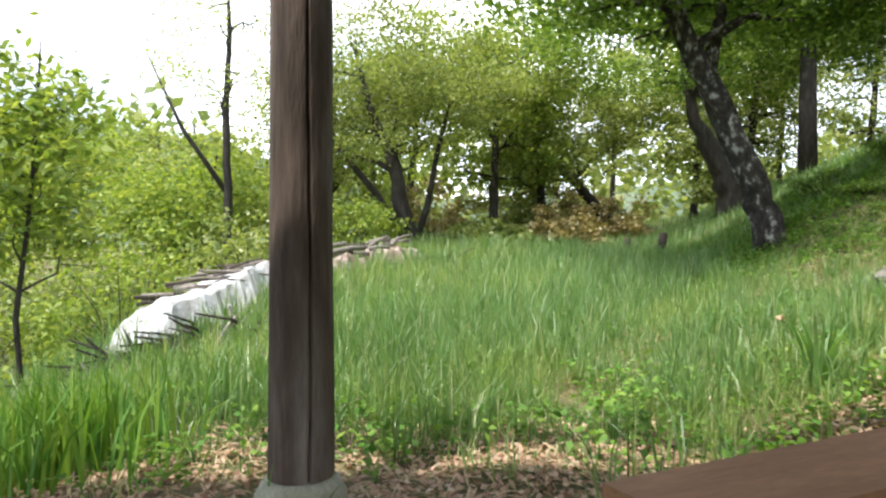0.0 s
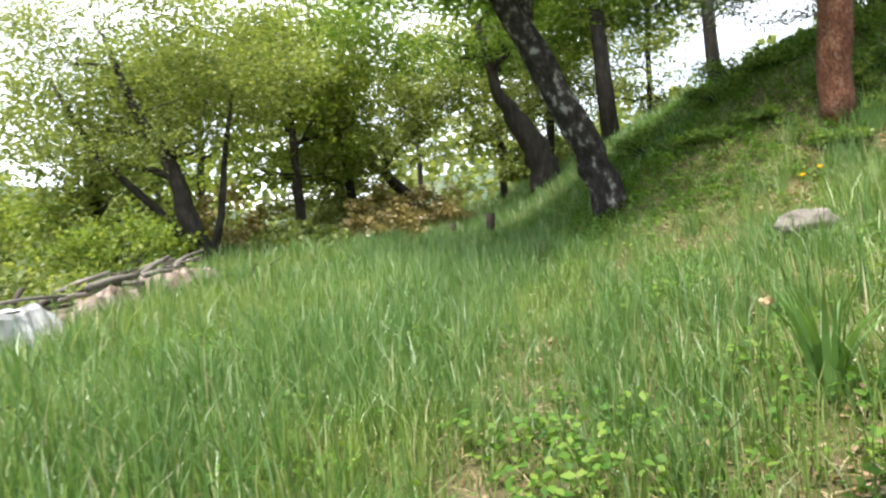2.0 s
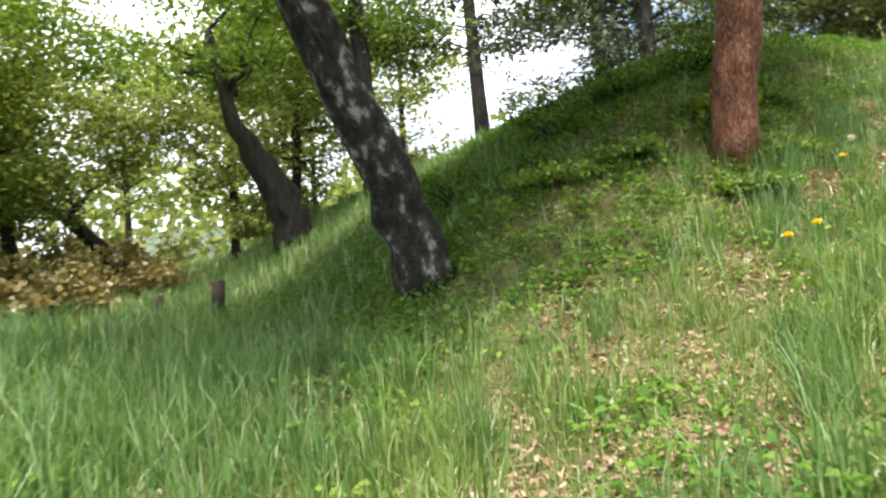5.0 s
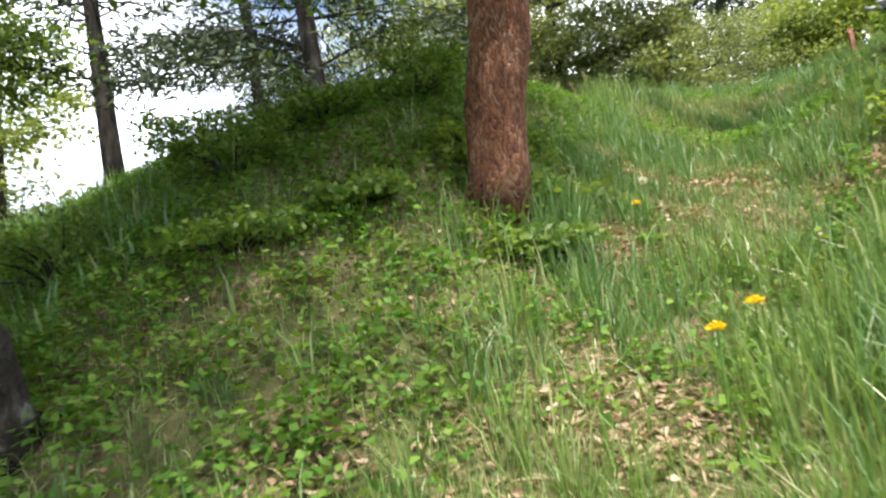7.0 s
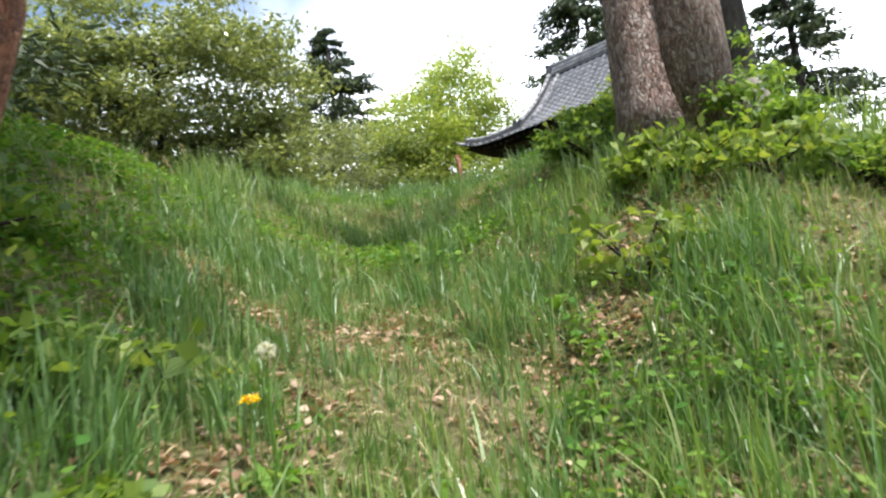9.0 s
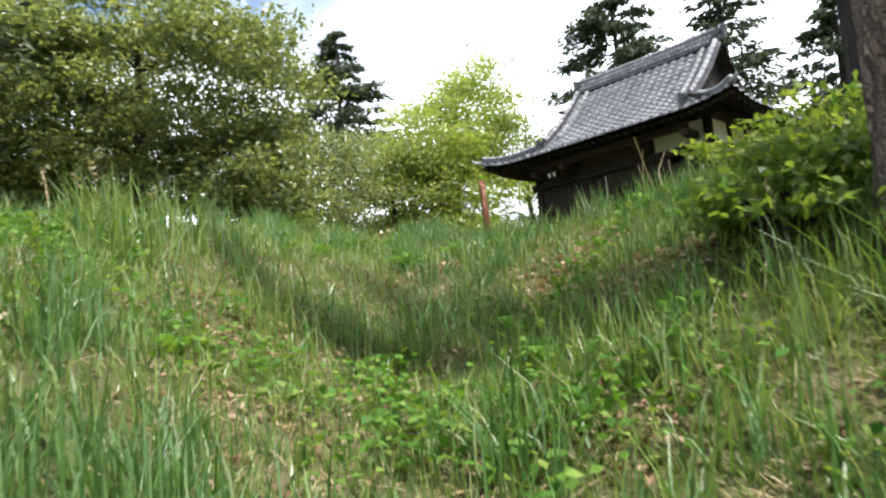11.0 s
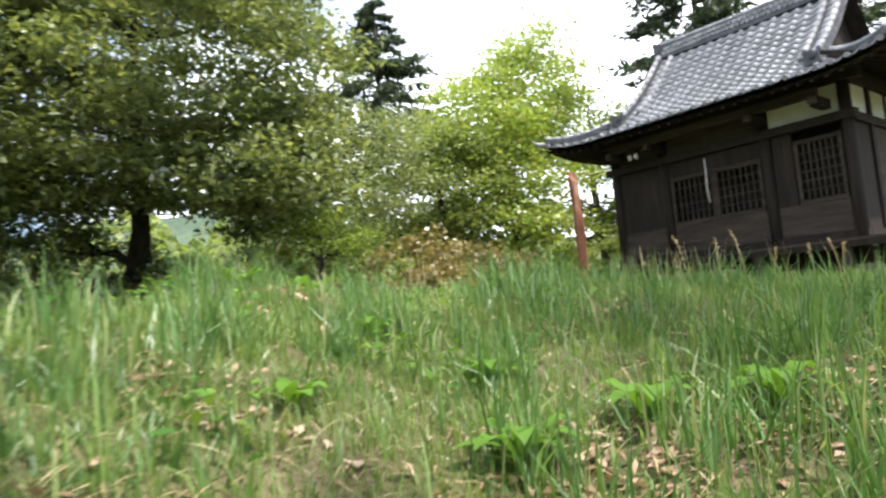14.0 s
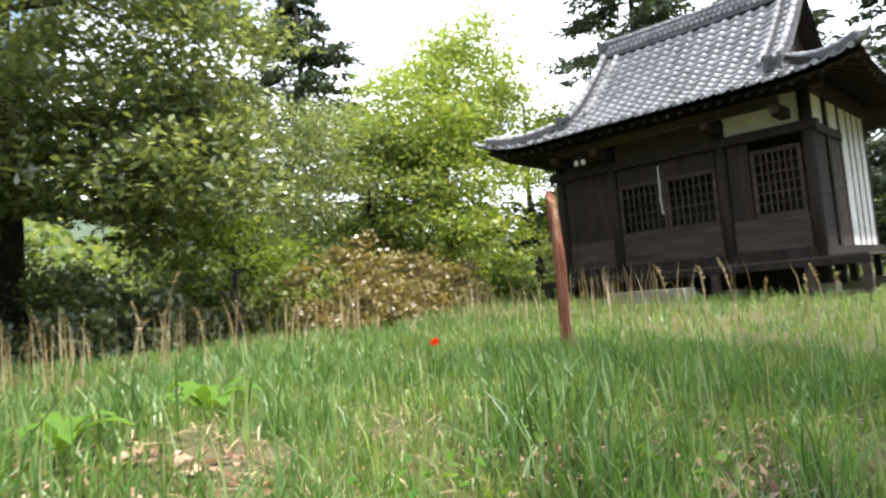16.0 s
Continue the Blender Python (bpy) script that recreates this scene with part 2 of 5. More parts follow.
class Geo:
    """Collects vertices and faces for one mesh."""

    def __init__(self):
        self.v, self.f = [], []

    def add(self, verts, faces):
        o = len(self.v)
        self.v += [tuple(float(c) for c in p) for p in verts]
        self.f += [tuple(i + o for i in f) for f in faces]
        return self

    def box(self, lo, hi, m=None, taper=1.0):
        (a, b, c), (d, e, g) = lo, hi
        cx, cy = (a + d) / 2, (b + e) / 2
        p = [(a, b, c), (d, b, c), (d, e, c), (a, e, c)]
        q = [(cx + (x - cx) * taper, cy + (y - cy) * taper, g) for x, y, _ in p]
        pts = [Vector(k) for k in p + q]
        if m is not None:
            pts = [m @ k for k in pts]
        return self.add(pts, [(3, 2, 1, 0), (4, 5, 6, 7), (0, 1, 5, 4), (1, 2, 6, 5), (2, 3, 7, 6), (3, 0, 4, 7)])

    def tube(self, pts, radii, n=8, wob=0.0, rng=None):
        pts = [Vector(p) for p in pts]
        rows = []
        side = Vector((1, 0, 0))
        for i, p in enumerate(pts):
            d = (pts[min(i + 1, len(pts) - 1)] - pts[max(i - 1, 0)]).normalized()
            side = (side - d * side.dot(d))
            if side.length < 1e-3:
                side = d.orthogonal()
            side.normalize()
            up = d.cross(side)
            row = []
            for k in range(n):
                a = 2 * math.pi * k / n
                r = radii[i] * (1 + (wob * (noise.noise(Vector((math.cos(a) * 1.5, math.sin(a) * 1.5, i * 0.6 + p.x))) if wob else 0)))
                row.append(p + (side * math.cos(a) + up * math.sin(a)) * r)
            rows.append(row)
        verts = [v for r in rows for v in r]
        faces = [(i * n + k, i * n + (k + 1) % n, (i + 1) * n + (k + 1) % n, (i + 1) * n + k) for i in range(len(pts) - 1) for k in range(n)]
        faces += [tuple(range(n - 1, -1, -1)), tuple((len(pts) - 1) * n + k for k in range(n))]
        return self.add(verts, faces)

    def mesh(self, name, mat, smooth=False):
        me = bpy.data.meshes.new(name)
        me.from_pydata(self.v, [], self.f)
        if mat:
            me.materials.append(mat)
        if smooth:
            me.polygons.foreach_set("use_smooth", np.ones(len(me.polygons), bool))
        me.update()
        return me


def part(name, geo, mat, parent=None, label="", smooth=False):
    me = geo.mesh(name, mat, smooth) if isinstance(geo, Geo) else geo
    ob = new(name, me)
    ob.parent = parent
    if label:
        ob["label"] = label
    return ob


def thing(name, label, category, at=(0, 0, 0), group="", m=None):
    ob = new(name)
    ob.empty_display_size = 0.1
    ob.matrix_basis = m if m is not None else Matrix.Translation(at)
    return tagged(ob, label, category, group)


def bulk(name, verts, sizes, mat, loops=None):
    """A mesh from big arrays: verts (n, 3) and the corner count of each face, corners in order unless loops is given."""
    me = bpy.data.meshes.new(name)
    sizes = np.asarray(sizes, np.int32)
    loops = np.arange(len(verts), dtype=np.int32) if loops is None else np.asarray(loops, np.int32)
    me.vertices.add(len(verts))
    me.vertices.foreach_set("co", np.ascontiguousarray(verts, np.float32).ravel())
    me.loops.add(len(loops))
    me.loops.foreach_set("vertex_index", loops)
    me.polygons.add(len(sizes))
    me.polygons.foreach_set("loop_start", np.concatenate([[0], np.cumsum(sizes)[:-1]]).astype(np.int32))
    me.materials.append(mat)
    me.update(calc_edges=True)
    return me


def unit(a):
    return a / np.maximum(np.linalg.norm(a, axis=-1, keepdims=True), 1e-9)


def leaf_mesh(name, centres, length, width, mat, rng, upright=0.55, along=None, fold=0.15):
    """Pointed leaves, one island each: base, side, tip, side."""
    n = len(centres)
    nor = unit(rng.normal(size=(n, 3)) * (1 - upright) + np.array([0, 0, upright]))
    ax = rng.normal(size=(n, 3)) if along is None else along + rng.normal(size=(n, 3)) * 0.35
    ax = unit(ax - nor * np.sum(ax * nor, 1, keepdims=True))
    sd = np.cross(nor, ax)
    L = length * rng.uniform(0.65, 1.35, (n, 1))
    W = width * rng.uniform(0.8, 1.35, (n, 1)) / 2
    v = np.stack([centres - ax * L / 2, centres + sd * W + nor * W * fold - ax * L * 0.05, centres + ax * L / 2 - nor * L * 0.12, centres - sd * W + nor * W * fold - ax * L * 0.05], 1)
    return bulk(name, v.reshape(-1, 3), np.full(n, 4), mat)


def blade_mesh(name, x, y, z, h, w, mat, rng, lean=0.5, heading=None):
    """Grass blades that bend over: two base corners, two at mid height, one tip."""
    n = len(x)
    a = rng.uniform(0, 2 * np.pi, n) if heading is None else heading + rng.normal(0, 0.5, n)
    b = rng.uniform(0, 2 * np.pi, n)
    dx, dy = np.cos(a), np.sin(a)
    wx, wy = np.cos(b) * w / 2, np.sin(b) * w / 2
    bend = h * lean * rng.uniform(0.08, 1.0, n) ** 1.3
    rise = np.sqrt(np.maximum(h * h - bend * bend, 0.02 * h * h))
    base = np.stack([x, y, z], 1)
    mid = base + np.stack([dx * bend * 0.3, dy * bend * 0.3, rise * 0.6], 1)
    tip = base + np.stack([dx * bend, dy * bend, rise], 1)
    s = np.stack([wx, wy, 0 * wx], 1)
    v = np.stack([base - s, base + s, mid + s * 0.75, mid - s * 0.75, tip], 1).reshape(-1, 3)
    o = (np.arange(n) * 5)[:, None]
    loops = np.concatenate([o + np.array([[0, 1, 2, 3]]), o + np.array([[3, 2, 4]])], 1).ravel()
    return bulk(name, v, np.tile([4, 3], n), mat, loops)


# ---- ground ----
def sstep(a, b, v):
    t = np.clip((v - a) / (b - a), 0, 1)
    return t * t * (3 - 2 * t)


def ground_z(x, y):
    """Height of the soil: a low meadow, a bank with a sunken track up it, and a grassy plateau."""
    x, y = np.asarray(x, float), np.asarray(y, float)
    low = 0.07 * np.clip(y - 4, 0, 30) - 2.0 * sstep(-1.0, -8.0, x)
    high = 3.1 + 0.05 * np.clip(x - 13, 0, 14) + 0.5 * sstep(8, 11, y) * (1 - sstep(12, 18, x)) - 0.12 * sstep(9.8, 12.5, y) * (1 - sstep(11, 15, x))
    s = sstep(6.5, 10, y)
    x0 = 1.5 + 2.1 * s + 0.16 * np.clip(y - 11, 0, 40) + 0.14 * np.clip(y - 13, 0, 30)
    t = np.clip((x - x0) / (14.8 - 8.4 * s), 0, 1)
    w = (0.85 - 0.65 * s) * t + (0.15 + 0.65 * s) * t * t * (3 - 2 * t)
    z = low + np.clip(high - low, 0, 9) * w
    z -= 0.31 * np.exp(-((y - 7.3) / 1.2) ** 2) * sstep(1.2, 4, x) * (1 - 0.4 * sstep(7.5, 10, x)) * (1 - sstep(11, 14, x))
    z += 0.3 * sstep(11.2, 13.2, x) * (1 - sstep(14.5, 17.5, x)) * sstep(1, 4, y) * (1 - sstep(9, 11, y))
    z += 1.2 * np.exp(-(((x - 10.5) / 2.3) ** 2 + ((y - 4.35) / 1.6) ** 2)) + 0.2 * np.exp(-(((x - 10.8) / 1.0) ** 2 + ((y - 9.1) / 0.7) ** 2))
    # the upper half of the track climbs steeply, then eases out over the meadow
    z += (0.33 * sstep(6.4, 8.9, x) - 0.33 * sstep(15, 25, x)) * sstep(2.5, 5.5, y) * (1 - sstep(7.9, 9.2, y + 0.3 * sstep(12, 13.2, x) + 0.2 * sstep(13.4, 14.4, x)))
    z += 0.2 * np.exp(-(((x - 6.3) / 2.2) ** 2 + ((y - 9.9) / 1.25) ** 2))
    z += 0.14 * np.exp(-(((x - 7.4) / 0.9) ** 2 + ((y - 8.95) / 0.85) ** 2))
    z += 0.03 * np.sin(x * 2.1 + 1.3 * y) * np.sin(y * 1.7 - 0.6 * x) + 0.02 * np.sin(x * 5.3) * np.sin(y * 4.7 + x)
    return z


def gz(x, y):
    return float(ground_z(x, y))


gx = np.concatenate([-np.geomspace(420, 8, 30), np.arange(-7.6, 32, 0.25), np.geomspace(33, 420, 25)])
gy = np.concatenate([-np.geomspace(420, 8, 30), np.arange(-7.6, 32, 0.25), np.geomspace(33, 420, 25)])
GX, GY = np.meshgrid(gx, gy)
nx, ny = len(gx), len(gy)
idx = np.arange(nx * ny).reshape(ny, nx)
gme = bulk("ground", np.stack([GX, GY, ground_z(GX, GY)], -1).reshape(-1, 3), np.full((nx - 1) * (ny - 1), 4), M_SOIL,
           np.stack([idx[:-1, :-1], idx[:-1, 1:], idx[1:, 1:], idx[1:, :-1]], -1).ravel())
gme.polygons.foreach_set("use_smooth", np.ones(len(gme.polygons), bool))
tagged(new("ground", gme), "uneven soil with leaf litter under meadow grass", "ground", kind="structure")

# distant wooded ridge all round
hill = Geo()
ha = np.linspace(0, 2 * np.pi, 181)
hv, hf = [], []
for i, a in enumerate(ha):
    top = 34 + 12 * math.sin(a * 3 + 1) + 6 * math.sin(a * 7) + 3 * noise.noise(Vector((math.cos(a) * 9, math.sin(a) * 9, 0)))
    for r, z in ((240, -4), (270, top * 0.55), (300, top), (340, top * 0.6)):
        hv.append((r * math.cos(a), r * math.sin(a), z))
for i in range(180):
    for k in range(3):
        o = i * 4 + k
        hf.append((o, o + 4, o + 5, o + 1))
hill.add(hv, hf)
tagged(part("backdrop", hill, M_HILL, smooth=True), "far wooded hills on the horizon", "hills", kind="structure")

# ---- the hall ----
HALL_TURN = math.atan2(-0.516, -0.857)
HALL = Matrix.Translation((28.05, -0.36, 0)) @ Matrix.Rotation(HALL_TURN, 4, "Z")
W, D, FLOOR, TOPZ = 5.7, 4.6, 4.46, 7.75      # front width, depth, floor height, wall top
hall = thing("temple_hall", "old timber temple hall with grey tiled hip-and-gable roof on the meadow", "building", m=HALL)


def roof_z(u, y):
    """Height of the tiled front and back slopes, with the corners swept up."""
    q = np.clip(1 - np.abs(y - D / 2) / (D / 2 + 1.3), 0, 1)
    z = 7.58 + 2.79 * q ** 1.55
    k = np.clip((np.abs(u - W / 2) - 2.6) / 1.55, 0, 1)
    return z + 0.22 * k * k * (1 - q)


def skirt_z(o, along):
    """Height of the side skirts; o runs from the gable (0) to the eave (1)."""
    k = np.clip((np.abs(along - D / 2) - 2.0) / 1.6, 0, 1)
    return 7.58 + 0.79 * (1 - o) ** 1.25 + 0.22 * k * k * o


def hip_limits(y):
    """Left and right ends of the front slope at depth y."""
    o = np.clip((-y + 0.30) / 1.6, 0, 1)
    return 0.30 - 1.6 * o, W - 0.30 + 1.6 * o


# walls, pillars and beams
for u in (0.0, 1.45, 4.0, W):
    part("pillar", Geo().tube([(u, 0, 3.75), (u, 0, 5.5), (u, 0, TOPZ)], [0.125, 0.12, 0.12], 14), M_WOOD_HALL, hall, smooth=True)
    part("footing_stone", Geo().box((u - 0.22, -0.22, 3.5), (u + 0.22, 0.22, 3.80), taper=0.85), M_STONE_PALE, hall)
for y, o in ((1.15, 0.08), (2.25, 0.035), (D, 0.035)):
    part("pillar", Geo().box((W - 0.1, y - 0.09, 3.75), (W + o, y + 0.09, TOPZ)), M_WOOD_HALL, hall)
for u in (0.0, 1.9, 3.8):
    part("pillar", Geo().box((u - 0.1, D - 0.1, 3.75), (u + 0.1, D + 0.1, TOPZ)), M_WOOD_HALL, hall)
part("sill_beam", Geo().box((-0.12, -0.10, FLOOR - 0.16), (W + 0.12, 0.10, FLOOR + 0.04)), M_WOOD_HALL, hall)
part("lintel_beam", Geo().box((-0.2, -0.15, 6.76), (W + 0.2, 0.10, 6.94)), M_WOOD_HALL, hall)
part("head_beam", Geo().box((-0.35, -0.13, 7.56), (W + 0.35, 0.13, 7.80)), M_WOOD_HALL, hall)
part("side_lintel_beam", Geo().box((W - 0.10, 0.12, 6.76), (W + 0.10, 2.16, 6.94)), M_WOOD_HALL, hall)
part("side_sill_beam", Geo().box((W - 0.10, 0.12, FLOOR - 0.16), (W + 0.12, D + 0.1, FLOOR + 0.04)), M_WOOD_HALL, hall)
part("side_head_beam", Geo().box((W - 0.13, 0.14, 7.56), (W + 0.13, D + 0.35, 7.80)), M_WOOD_HALL, hall)
part("back_wall", Geo().box((0, D - 0.03, FLOOR), (W - 0.1, D + 0.03, 7.7)), M_WOOD_HALL, hall)
part("left_wall", Geo().box((-0.03, 0.1, FLOOR), (0.03, D - 0.05, 7.7)), M_WOOD_HALL, hall)
part("inner_floor", Geo().box((0.05, 0.1, FLOOR - 0.1), (W - 0.12, D - 0.05, FLOOR)), M_WOOD_GREY, hall)
# added near-black sheet that paints the shade behind the lattices
part("inner_shade_sheet", Geo().box((0.08, 0.6, FLOOR), (W - 0.15, 0.66, 7.3)), M_SHADE, hall)
for a, b in ((0.13, 1.32), (1.58, 3.87), (4.13, W - 0.13)):
    part("plaster_panel", Geo().box((a, -0.02, 6.95), (b, 0.02, 7.55)), M_PLASTER if a > 4 else M_WOOD_GREY, hall)
    part("wainscot", Geo().box((a, -0.03, FLOOR + 0.05), (b, 0.03, 5.17)), M_WOOD_GREY, hall)


def lattice(a, b, z0, z1, nv, nh):
    """A framed lattice shutter of upright and level bars."""
    f = part("lattice_shutter", Geo().box((a, -0.05, z0), (a + 0.07, 0.0, z1)).box((b - 0.07, -0.05, z0), (b, 0.0, z1)).box((a + 0.07, -0.05, z0), (b - 0.07, 0.0, z0 + 0.09)).box((a + 0.07, -0.05, z1 - 0.08), (b - 0.07, 0.0, z1)), M_WOOD_GREY, hall)
    for i in range(nv):
        u = a + 0.07 + (b - a - 0.14) * (i + 1) / (nv + 1)
        part("upright_bar", Geo().box((u - 0.014, -0.040, z0 + 0.09), (u + 0.014, -0.012, z1 - 0.08)), M_WOOD_GREY, f)
    for i in range(nh):
        z = z0 + 0.09 + (z1 - z0 - 0.17) * (i + 1) / (nh + 1)
        part("level_bar", Geo().box((a + 0.07, -0.030, z - 0.012), (b - 0.07, -0.008, z + 0.012)), M_WOOD_GREY, f)


lattice(1.60, 2.72, 5.17, 6.36, 6, 4)
lattice(2.74, 3.86, 5.17, 6.36, 6, 4)
lattice(4.60, 5.55, 5.17, 6.55, 6, 5)
for i in range(6):
    part("wall_board", Geo().box((0.14 + i * 0.2, -0.03, 5.17), (0.14 + i * 0.2 + 0.19, 0.02 + 0.006 * (i % 2), 6.75)), M_WOOD_HALL, hall)
for i in range(2):
    part("wall_board", Geo().box((4.14 + i * 0.215, -0.03, 5.17), (4.14 + i * 0.215 + 0.205, 0.02 + 0.006 * (i % 2), 6.75)), M_WOOD_HALL, hall)
part("transom_board", Geo().box((1.58, -0.03, 6.37), (3.87, 0.03, 6.75)), M_WOOD_HALL, hall)
part("porch_beam", Geo().box((0.3, -0.62, 7.25), (W - 0.3, -0.46, 7.43)), M_WOOD_GREY, hall)
for u in (0.35, 1.45, 4.0, W - 0.35):
    part("bracket", Geo().box((u - 0.09, -0.62, 7.05), (u + 0.09, 0.0, 7.24), taper=1.1), M_WOOD_HALL, hall)
    part("bracket_end", Geo().box((u - 0.07, -0.78, 7.09), (u + 0.07, -0.63, 7.23)), M_WOOD_GREY, hall)
# right side: a dark boarded bay, then plaster panels with thin dark battens
part("side_board_panel", Geo().box((W - 0.03, 0.12, FLOOR + 0.05), (W + 0.03, 1.05, 6.75)), M_WOOD_HALL, hall)
part("side_board_panel", Geo().box((W - 0.03, 1.25, FLOOR + 0.05), (W + 0.03, 2.15, 6.75)), M_WOOD_GREY, hall)
part("plaster_panel", Geo().box((W - 0.02, 0.12, 6.95), (W + 0.02, 2.15, 7.55)), M_PLASTER, hall)
part("plaster_panel", Geo().box((W - 0.02, 2.35, FLOOR + 0.05), (W + 0.02, 3.42, 7.55)), M_PLASTER, hall)
part("plaster_panel", Geo().box((W - 0.02, 3.46, FLOOR + 0.05), (W + 0.02, 4.5, 7.55)), M_PLASTER, hall)
for y in (2.95, 3.44, 4.0):
    part("batten", Geo().box((W + 0.022, y - 0.03, FLOOR + 0.05), (W + 0.034, y + 0.03, 7.55)), M_WOOD_HALL, hall)
part("wall_plate", Geo().box((-0.1, -0.06, 7.801), (W + 0.1, 0.06, 8.02)), M_WOOD_HALL, hall)
part("side_wall_plate", Geo().box((W - 0.06, 0.07, 7.801), (W + 0.06, D - 0.1, 8.02)), M_WOOD_HALL, hall)
# veranda
for i in range(5):
    part("veranda_board", Geo().box((-0.15, -1.02 + i * 0.19, FLOOR - 0.20), (W + 0.95, -1.02 + i * 0.19 + 0.18, FLOOR - 0.16 + 0.004 * (i % 2))), M_WOOD_GREY, hall)
for i in range(4):
    part("veranda_board", Geo().box((W + 0.14 + i * 0.2, -0.06, FLOOR - 0.20), (W + 0.14 + i * 0.2 + 0.19, D + 0.6, FLOOR - 0.16 + 0.004 * (i % 2))), M_WOOD_GREY, hall)
part("veranda_edge_beam", Geo().box((-0.15, -1.06, FLOOR - 0.33), (W + 0.98, -0.96, FLOOR - 0.205)), M_WOOD_HALL, hall)
for u in (0.0, 1.7, 4.0, W, W + 0.9):
    part("veranda_strut", Geo().box((u - 0.07, -1.04, 3.6), (u + 0.07, -0.90, FLOOR - 0.33)), M_WOOD_GREY, hall)
part("step_stone", Geo().box((2.0, -1.75, 3.5), (3.7, -1.2, 3.93), taper=0.96), M_STONE_PALE, hall)
# added near-black sheet that paints the shade below the floor
part("underfloor_shade_sheet", Geo().box((0.1, 0.0, 3.6), (W - 0.1, 0.04, FLOOR - 0.18)), M_SHADE, hall)
part("rope_cord", Geo().tube([(3.0, -0.54, 7.26), (3.0, -0.7, 6.9), (3.0, -0.86, 6.5)], [0.006, 0.006, 0.006], 6), M_WOOD_HALL, hall)
part("bell_rope", Geo().tube([(3.0, -0.86, 6.5), (3.01, -0.88, 6.1), (3.0, -0.89, 5.8), (3.03, -0.88, 5.48)], [0.012, 0.015, 0.018, 0.022], 7), M_ROPE, hall, "pale hanging bell rope", True)
for u in (0.98, 1.16):
    part("eave_lamp", Geo().tube([(u, -0.74, 6.93), (u, -0.74, 7.0), (u, -0.74, 7.06)], [0.045, 0.055, 0.03], 10), M_PLASTER, hall, "small white lamp under the eave", True)
part("lamp_bracket", Geo().box((0.9, -0.78, 7.06), (1.24, -0.5, 7.10)).box((1.03, -0.62, 7.10), (1.11, -0.5, 7.26)), M_WOOD_HALL, hall)

# roof: boards below, rafters, tiles above
roof = part("roof", Geo(), M_WOOD_HALL, hall, "grey tiled curved roof with upswept corners")
rg = Geo()
US = np.linspace(0, 1, 29)


def slope_grid(geo, y0, y1, n, lift):
    rows = []
    for y in np.linspace(y0, y1, n):
        ym = y if y <= D / 2 else D - y
        a, b = hip_limits(ym)
        rows.append([(a + (b - a) * k, y, float(roof_z(a + (b - a) * k, y)) + lift) for k in US])
    m = len(US)
    geo.add([p for r in rows for p in r], [(i * m + k, i * m + k + 1, (i + 1) * m + k + 1, (i + 1) * m + k) for i in range(n - 1) for k in range(m - 1)])


for lift in (-0.02, -0.12):
    slope_grid(rg, -1.3, D + 1.3, 30, lift)
    for sgn in (-1, 1):
        rows = []
        for o in np.linspace(0, 1, 8):
            y0, y1 = 0.30 - 1.6 * o, D - 0.30 + 1.6 * o
            u = (0.30 - 1.6 * o) if sgn < 0 else (W - 0.30 + 1.6 * o)
            rows.append([(u, y0 + (y1 - y0) * k, float(skirt_z(o, y0 + (y1 - y0) * k)) + lift) for k in US])
        m = len(US)
        rg.add([p for r in rows for p in r], [(i * m + k, i * m + k + 1, (i + 1) * m + k + 1, (i + 1) * m + k) for i in range(7) for k in range(m - 1)])
rg_me = rg.mesh("roof", M_WOOD_HALL)
roof.data = rg_me
for i in range(32):
    u = -1.2 + i * (W + 2.4) / 31
    z1, z0 = float(roof_z(u, -1.24)) - 0.125, float(roof_z(u, 0.0)) - 0.16
    k = (z0 - z1) / 1.24
    g = Geo().add([(u - .03, -1.24, z1 - .08), (u + .03, -1.24, z1 - .08), (u + .03, -1.24, z1), (u - .03, -1.24, z1), (u - .03, 0, z0 - .08), (u + .03, 0, z0 - .08), (u + .03, 0, z0), (u - .03, 0, z0)],
                  [(0, 1, 2, 3), (7, 6, 5, 4), (0, 4, 5, 1), (1, 5, 6, 2), (2, 6, 7, 3), (3, 7, 4, 0)])
    part("rafter", g, M_WOOD_HALL, roof)
for i in range(20):
    y = -0.9 + i * 0.33
    z1, z0 = float(skirt_z(1, y)) - 0.125, 8.25
    g = Geo().add([(W + 1.24, y - .03, z1 - .08), (W + 1.24, y + .03, z1 - .08), (W + 1.24, y + .03, z1), (W + 1.24, y - .03, z1), (W, y - .03, z0 - .3), (W, y + .03, z0 - .3), (W, y + .03, z0 - .22), (W, y - .03, z0 - .22)],
                  [(0, 1, 2, 3), (7, 6, 5, 4), (0, 4, 5, 1), (1, 5, 6, 2), (2, 6, 7, 3), (3, 7, 4, 0)])
    part("rafter", g, M_WOOD_HALL, roof)
for sgn, ug in ((-1, 0.75), (1, W - 0.75)):
    g = Geo().add([(ug, 0.35, 8.2), (ug, D - 0.35, 8.2), (ug, D / 2, 10.3), (ug + 0.06 * sgn, 0.35, 8.2), (ug + 0.06 * sgn, D - 0.35, 8.2), (ug + 0.06 * sgn, D / 2, 10.3)],
                  [(0, 1, 2), (5, 4, 3), (0, 3, 4, 1), (1, 4, 5, 2), (2, 5, 3, 0)])
    part("gable_board", g, M_WOOD_HALL, roof)

